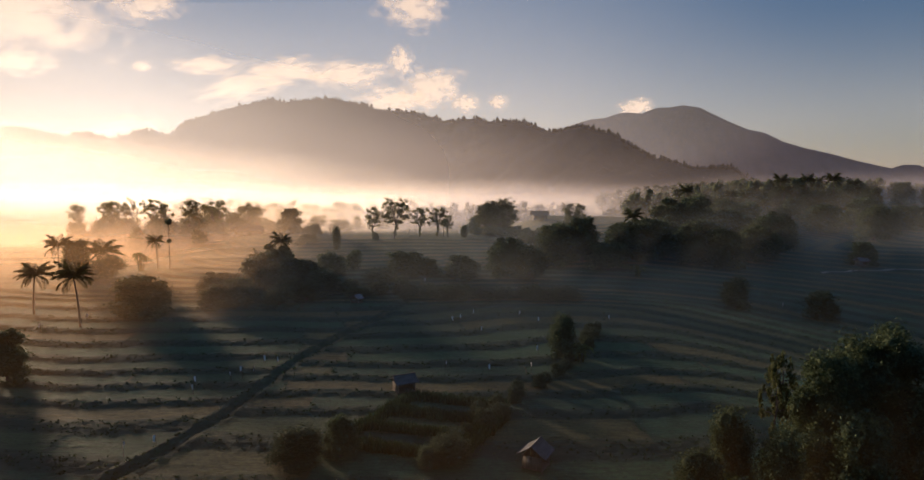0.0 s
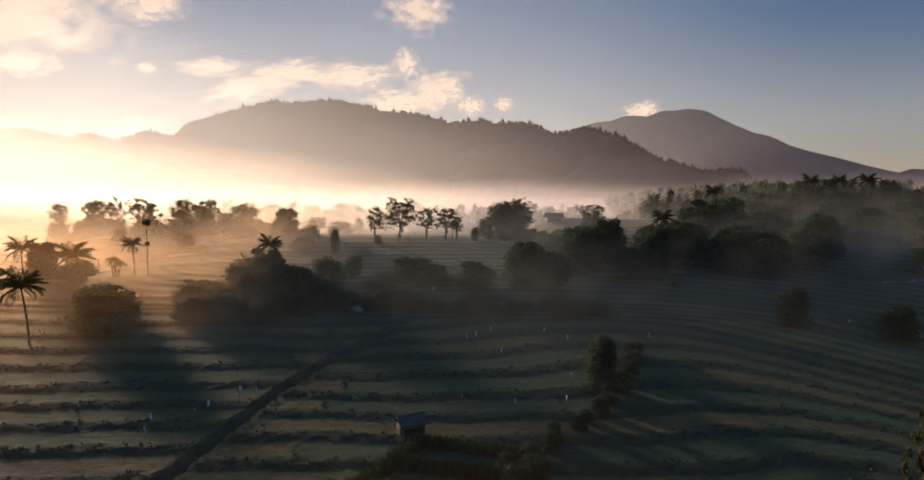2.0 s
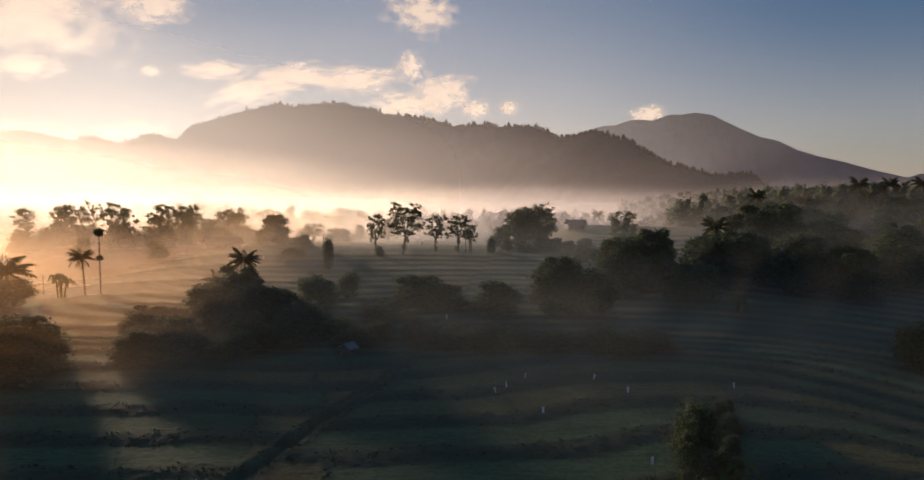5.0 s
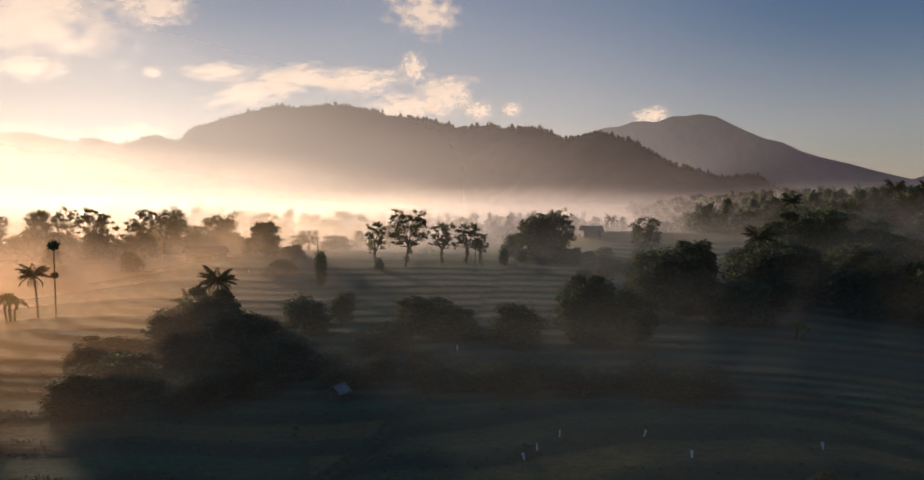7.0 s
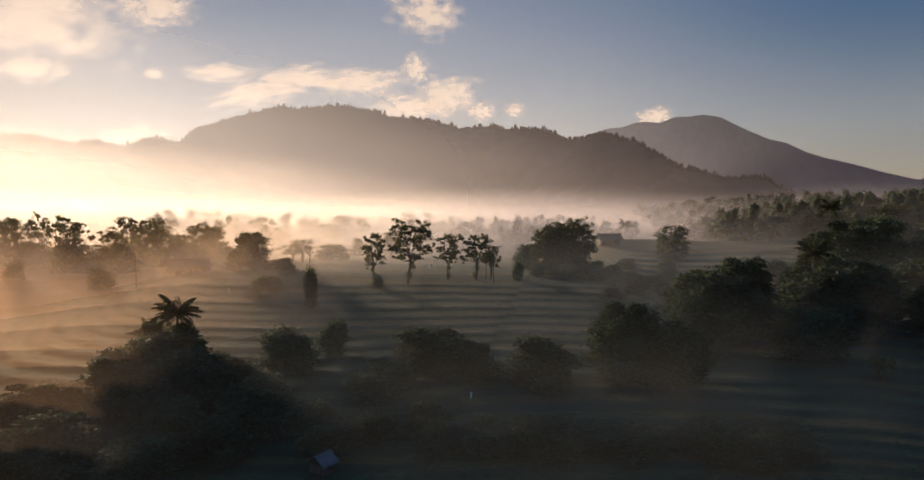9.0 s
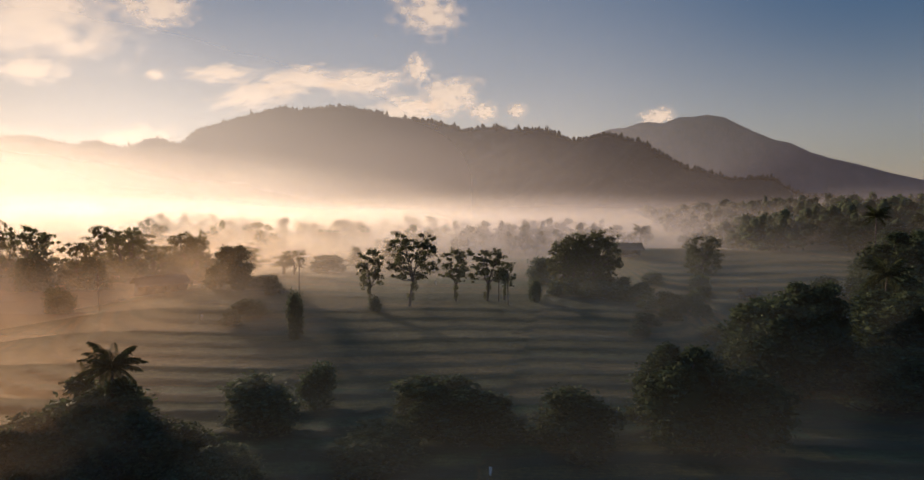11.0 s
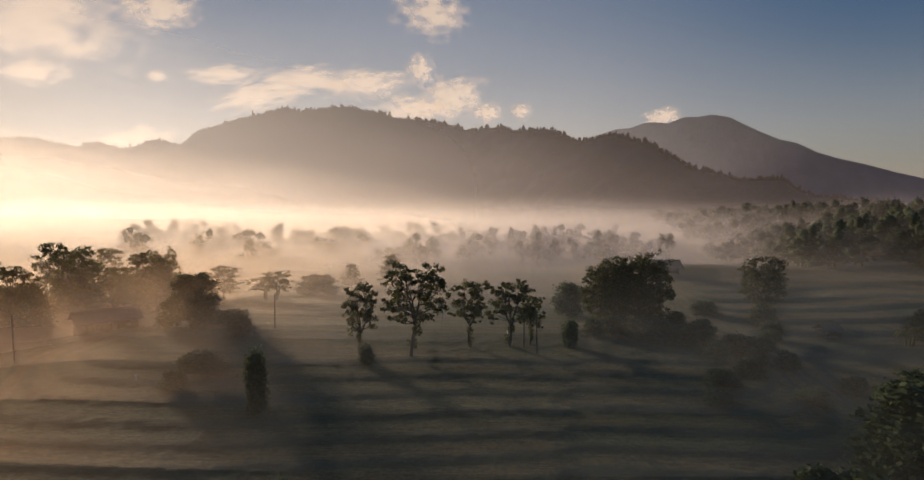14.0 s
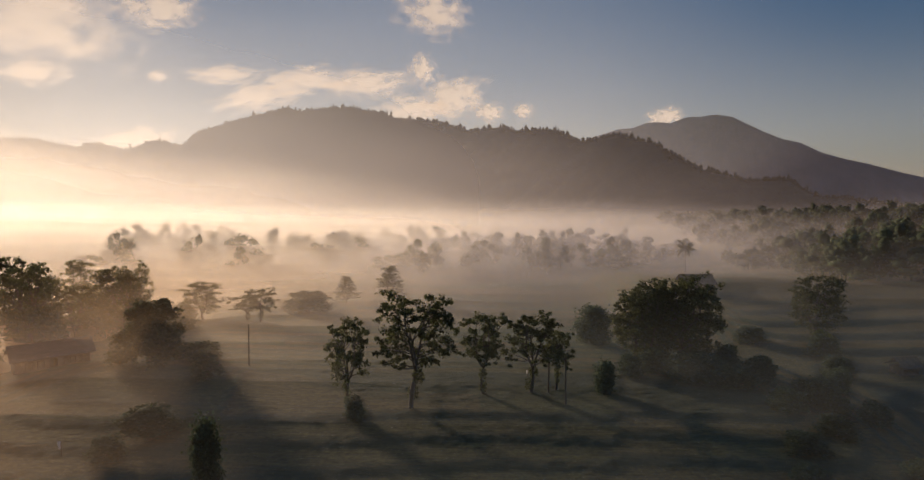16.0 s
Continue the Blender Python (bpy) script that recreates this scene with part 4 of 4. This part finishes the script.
# ---- huts, house, poles, flags ----
def boxed(x0, x1, y0, y1, z0, z1, chip=0.0):
    v = np.array([(x, y, z) for z in (z0, z1) for y in (y0, y1) for x in (x0, x1)], float)
    if chip:
        v[4:, :2] = v[4:, :2] * (1 - chip)
    return v, np.array([[0, 2, 3, 1], [4, 5, 7, 6], [0, 1, 5, 4], [2, 6, 7, 3], [0, 4, 6, 2], [1, 3, 7, 5]])


def roof_slope(length, run, rise, thick, side, ridges=0):
    """One pitch of a gable roof, with a little sag and an uneven edge."""
    n, m = 9, 5
    rng = np.random.default_rng(int(length * 100) + side)
    u, w = np.meshgrid(np.linspace(-length / 2, length / 2, n), np.linspace(0, 1, m))
    sag = -0.06 * np.sin(np.pi * w) + rng.normal(0, 0.012, u.shape)
    top = np.stack([u, side * run * w, rise * (1 - w) + sag], -1).reshape(-1, 3)
    low = top - (0, 0, thick)
    i, j = np.meshgrid(np.arange(m - 1), np.arange(n - 1), indexing="ij")
    q = np.stack([i * n + j, i * n + j + 1, (i + 1) * n + j + 1, (i + 1) * n + j], -1).reshape(-1, 4)
    rim = [k for k in range(n - 1)]
    edge = [[a, a + 1, a + 1 + n * m, a + n * m] for a in rim] + [[a + n * (m - 1), a + n * (m - 1) + n * m, a + 1 + n * (m - 1) + n * m, a + 1 + n * (m - 1)] for a in rim]
    edge += [[a * n, a * n + n * m, (a + 1) * n + n * m, (a + 1) * n] for a in range(m - 1)] + [[a * n + n - 1, (a + 1) * n + n - 1, (a + 1) * n + n - 1 + n * m, a * n + n - 1 + n * m] for a in range(m - 1)]
    return np.concatenate([top, low]), np.concatenate([q, q[:, ::-1] + n * m, np.array(edge)])


def hut(x, y, length, depth, eave, rise, turn, roof_mat, label, walls=True, sink=0.15):
    """A field hut: platform, corner posts, plaited walls and a two-pitched roof."""
    root = new("field_hut")
    for sx in (-1, 1):
        for sy in (-1, 1):
            part("post", mesh_from("post", *tube([(sx * length * 0.42, sy * depth * 0.42, -0.4), (sx * length * 0.42, sy * depth * 0.42, eave + 0.05)], [0.06, 0.05], 6), TIMBER), root)
    part("platform", mesh_from("platform", *boxed(-length * 0.45, length * 0.45, -depth * 0.45, depth * 0.45, 0.35, 0.43), TIMBER), root)
    if walls:
        hi = eave * 0.92
        for name, box in (("wall", (-length * 0.42, length * 0.42, depth * 0.40, depth * 0.43, 0.44, hi)), ("wall", (-length * 0.43, -length * 0.405, -depth * 0.40, depth * 0.39, 0.44, hi)),
                          ("wall", (length * 0.405, length * 0.43, -depth * 0.40, depth * 0.39, 0.44, hi))):
            part(name, mesh_from(name, *boxed(*box), TIMBER), root)
    for side in (-1, 1):
        part("roof_slope", mesh_from("roof_slope", *roof_slope(length * 1.15, depth * 0.62, rise, 0.07, side), roof_mat, True), root, "", pose(0, 0, eave))
    part("ridge_cap", mesh_from("ridge_cap", *tube([(-length * 0.58, 0, eave + rise - 0.01), (0, 0, eave + rise - 0.05), (length * 0.58, 0, eave + rise - 0.01)], [0.07, 0.07, 0.07], 6), TIMBER), root)
    root.matrix_basis = pose(x, y, ground_at(x, y) - sink, 0, 0, turn)
    return tagged(root, label, "hut", "field huts")


hut(-5.1, 92.4, 2.9, 2.4, 1.7, 0.9, 28, TIN, "small timber field hut with a grey sheet roof")
hut(10.4, 71.8, 2.6, 2.6, 1.9, 1.1, 62, TIN, "small timber field hut with a pale grey sheet roof")
hut(103.4, 167.6, 2.6, 2.2, 1.6, 0.8, 10, PANEL, "small field hut with a blue-grey sheet roof")
hut(49.9, 234.7, 3.3, 2.6, 1.5, 1.2, 15, THATCH, "low thatched field hut on a terrace")
hut(-18.7, 141.5, 1.7, 2.1, 1.3, 0.8, 55, PANEL, "tiny field shelter under a pale blue sheet")
hut(38.2, 288.4, 6.5, 5.0, 2.4, 1.8, 5, THATCH, "brown thatched farm building at the end of the fields")


def long_house(x, y, turn):
    """A long low farmhouse with a worn metal roof."""
    root = new("farmhouse")
    part("wall", mesh_from("wall", *boxed(-5.2, 5.2, -2.6, 2.6, -0.5, 2.4), WALL), root)
    part("door", mesh_from("door", *boxed(-0.5, 0.5, -2.66, -2.605, 0.0, 2.0), TIMBER), root)
    for wx in (-3.4, -1.8, 1.9, 3.5):
        win = part("window", mesh_from("window", *boxed(wx - 0.5, wx + 0.5, -2.67, -2.605, 0.9, 1.9), TIMBER), root)
        part("shutter", mesh_from("shutter", *boxed(wx - 0.42, wx + 0.42, -2.70, -2.675, 0.98, 1.82), WALL), win)
    for side in (-1, 1):
        part("roof_slope", mesh_from("roof_slope", *roof_slope(12.0, 3.5, 1.9, 0.06, side), TIN, True), root, "", pose(0, 0, 2.35))
    part("ridge_cap", mesh_from("ridge_cap", *tube([(-6, 0, 4.26), (0, 0, 4.22), (6, 0, 4.26)], [0.12, 0.12, 0.12], 6), TIN), root)
    for gx in (-5.2, 5.2):
        part("gable", mesh_from("gable", [(gx - 0.05, -2.6, 2.4), (gx - 0.05, 2.6, 2.4), (gx - 0.05, 0, 4.05), (gx + 0.05, -2.6, 2.4), (gx + 0.05, 2.6, 2.4), (gx + 0.05, 0, 4.05)],
                                [(0, 1, 2), (3, 5, 4), (0, 2, 5, 3), (1, 4, 5, 2), (0, 3, 4, 1)], WALL), root)
    root.matrix_basis = pose(x, y, ground_at(x, y) - 0.1, 0, 0, turn) @ Matrix.Scale(0.85, 4)
    tagged(root, "long low farmhouse with a worn metal roof in the mist", "house")


long_house(-69.5, 231.5, 42)


def utility_pole(x, y, height, arms=True):
    root = new("pole")
    part("shaft", mesh_from("shaft", *tube([(0, 0, -0.5), (0.02, 0, height * 0.5), (0, 0.03, height)], [0.11, 0.09, 0.07], 8), TIMBER, True), root)
    if arms:
        part("cross_arm", mesh_from("cross_arm", *boxed(-0.5, 0.5, -0.05, 0.05, height - 0.55, height - 0.44), TIMBER), root)
        for ix in (-0.4, 0.4):
            part("insulator", mesh_from("insulator", *tube([(ix, 0, height - 0.44), (ix, 0, height - 0.36), (ix, 0, height - 0.28)], [0.04, 0.055, 0.02], 6), WHITE), root)
    root.matrix_basis = pose(x, y, ground_at(x, y) - 0.05, 0, turns.uniform(-1.5, 1.5), turns.uniform(0, 180))
    tagged(root, "slim weathered wooden pole standing in a field", "pole", "field poles")


for row in ((-40.5, 228.0, 5.6, False), (-1.9, 217.7, 4.6, False), (-0.4, 213.8, 5.4, False), (-84.0, 176.1, 4.0, False), (-70.7, 211.4, 6.5, True), (-118, 232, 7.0, True)):
    utility_pole(*row)


def field_flag(x, y, height, turn):
    """A thin cane with a strip of white cloth that scares birds."""
    root = new("field_flag")
    rng = np.random.default_rng(int(abs(x) * 10 + y))
    part("cane", mesh_from("cane", *tube([(0, 0, -0.3), (0.02, 0, height * 0.6), (0.06, 0, height)], [0.03, 0.025, 0.015], 5), TIMBER), root)
    k = np.linspace(0, 1, 6)
    a = np.stack([0.06 + 0.05 * k, 0.03 * np.sin(5 * k), height - 0.03 - 0.75 * k], 1)
    b = a + np.stack([0.30 - 0.10 * k, 0.05 * np.cos(4 * k), 0.02 * k - 0.05], 1)
    v = np.stack([a, b], 1).reshape(-1, 3)
    v = np.concatenate([v, v + (0, 0.012, 0)])
    f = [[2 * i, 2 * i + 1, 2 * i + 3, 2 * i + 2] for i in range(5)] + [[12 + 2 * i, 12 + 2 * i + 2, 12 + 2 * i + 3, 12 + 2 * i + 1] for i in range(5)]
    part("cloth", mesh_from("cloth", v, np.array(f), WHITE, True), root, "strip of white cloth")
    root.matrix_basis = pose(x, y, ground_at(x, y) - 0.02, rng.normal(0, 5), rng.normal(0, 5), turn)
    tagged(root, "white cloth strip on a thin cane in the rice", "flag", "bird-scaring flags")


FLAGS = ((6.4, 121.5), (0.4, 102.0), (1.8, 125.3), (-31.4, 76.2), (-33.5, 73.1), (6.8, 101.3), (13.2, 100.7), (15.2, 107.4), (68.4, 136.4), (-5.3, 156.2), (-34.5, 94.7), (-29.5, 95.3),
         (-28.4, 96.8), (-27.4, 99.1), (-26.7, 101.8), (-25.3, 103.6), (-33.0, 90.8), (5.7, 130.7), (14.3, 132.8), (-14.4, 236.4), (-3.9, 223.5), (-48.2, 200.2), (-13.4, 258.7), (17.5, 127.7),
         (2.8, 127.8), (31.9, 130.5), (-66, 126), (-70, 118), (-62, 134), (-52, 176), (66, 150), (88, 118))
for i, (x, y) in enumerate(FLAGS):
    field_flag(x, y, 1.0 + 0.9 * ((i * 7) % 5) / 4, (i * 77) % 360)


def footpath(name, line, width, label):
    """A trodden path laid on the ground along a line."""
    k = np.linspace(0, len(line) - 1, 60)
    x, y = (np.interp(k, range(len(line)), [p[a] for p in line]) for a in (0, 1))
    rng = np.random.default_rng(9)
    half = width / 2 * (0.8 + 0.4 * rng.random(60))
    across = [np.stack([x, y + d * half, terraced(x, y + d * half)[0] + 0.05 + 0.02 * (1 - abs(d))], 1) for d in (-1, 0, 1)]
    f = np.array([[r * 60 + i, r * 60 + i + 1, (r + 1) * 60 + i + 1, (r + 1) * 60 + i] for r in range(2) for i in range(59)])
    tagged(new(name, mesh_from(name, np.concatenate(across), f, ROADM, True)), label, "path", kind="structure")


footpath("path", ((91, 163.0), (102, 163.6), (116, 163.0), (130, 164.0)), 0.9, "pale trodden path along a terrace bank")


# ---- rough grass ----
def tufts(name, spots, height, label, seed, blades=5):
    """Uneven tufts of grass blades at the given spots, as one mass."""
    rng = np.random.default_rng(seed)
    spots = np.repeat(np.asarray(spots, float), blades, 0)
    n = len(spots)
    spots = spots + np.c_[rng.normal(0, 0.13, (n, 2)), np.zeros(n)]
    h = height * (0.5 + rng.random(n))
    a = rng.random(n) * 2 * np.pi
    lean = rng.normal(0, 0.28, (n, 2)) * h[:, None]
    side = np.c_[np.cos(a), np.sin(a), np.zeros(n)] * (0.05 + 0.05 * rng.random(n))[:, None]
    mid = spots + np.c_[lean * 0.4, h * 0.6]
    tip = spots + np.c_[lean, h]
    v = np.stack([spots - side, spots + side, mid + side * 0.8, mid - side * 0.8, tip], 1)
    base = np.arange(n)[:, None] * 5
    faces = [tuple(q) for q in (base + (0, 1, 2, 3))] + [tuple(q) for q in (base + (3, 2, 4))]
    tagged(new(name, mesh_from(name, v.reshape(-1, 3), [tuple(int(c) for c in q) for q in faces], GRASS)), label, "grass", kind="stuff")


rng = np.random.default_rng(77)
cand = np.c_[rng.uniform(-75, 75, 60000), rng.uniform(52, 150, 60000)]
hz, _, hv = terraced(cand[:, 0], cand[:, 1])
pick = (hv > 0.45) & (np.abs(cand[:, 0]) < 12 + 0.62 * cand[:, 1])
tufts("verge_grass", np.c_[cand[pick], hz[pick] - 0.03][:7000], 0.17, "uneven grass along the terrace banks", 5, 4)
# overgrown plot: ragged grass on its banks
plot = np.c_[rng.uniform(-10.5, 8.5, 9000), rng.uniform(73, 91, 9000)]
skew = plot[:, 0] - (plot[:, 1] - 82) * 0.55
ridge_grass = (np.abs(np.mod(plot[:, 1] + 0.25 * plot[:, 0], 5.2) - 1.2) < 0.75) | (np.abs(skew + 8.6) < 0.8) | (np.abs(skew - 6.2) < 1.3)
keep = plot[ridge_grass & (skew > -9.4) & (skew < 7.5)][:3200]
tufts("rough_grass", np.c_[keep, terraced(keep[:, 0], keep[:, 1])[0] - 0.03], 0.85, "tall rough grass on the banks of an overgrown plot", 6, 5)
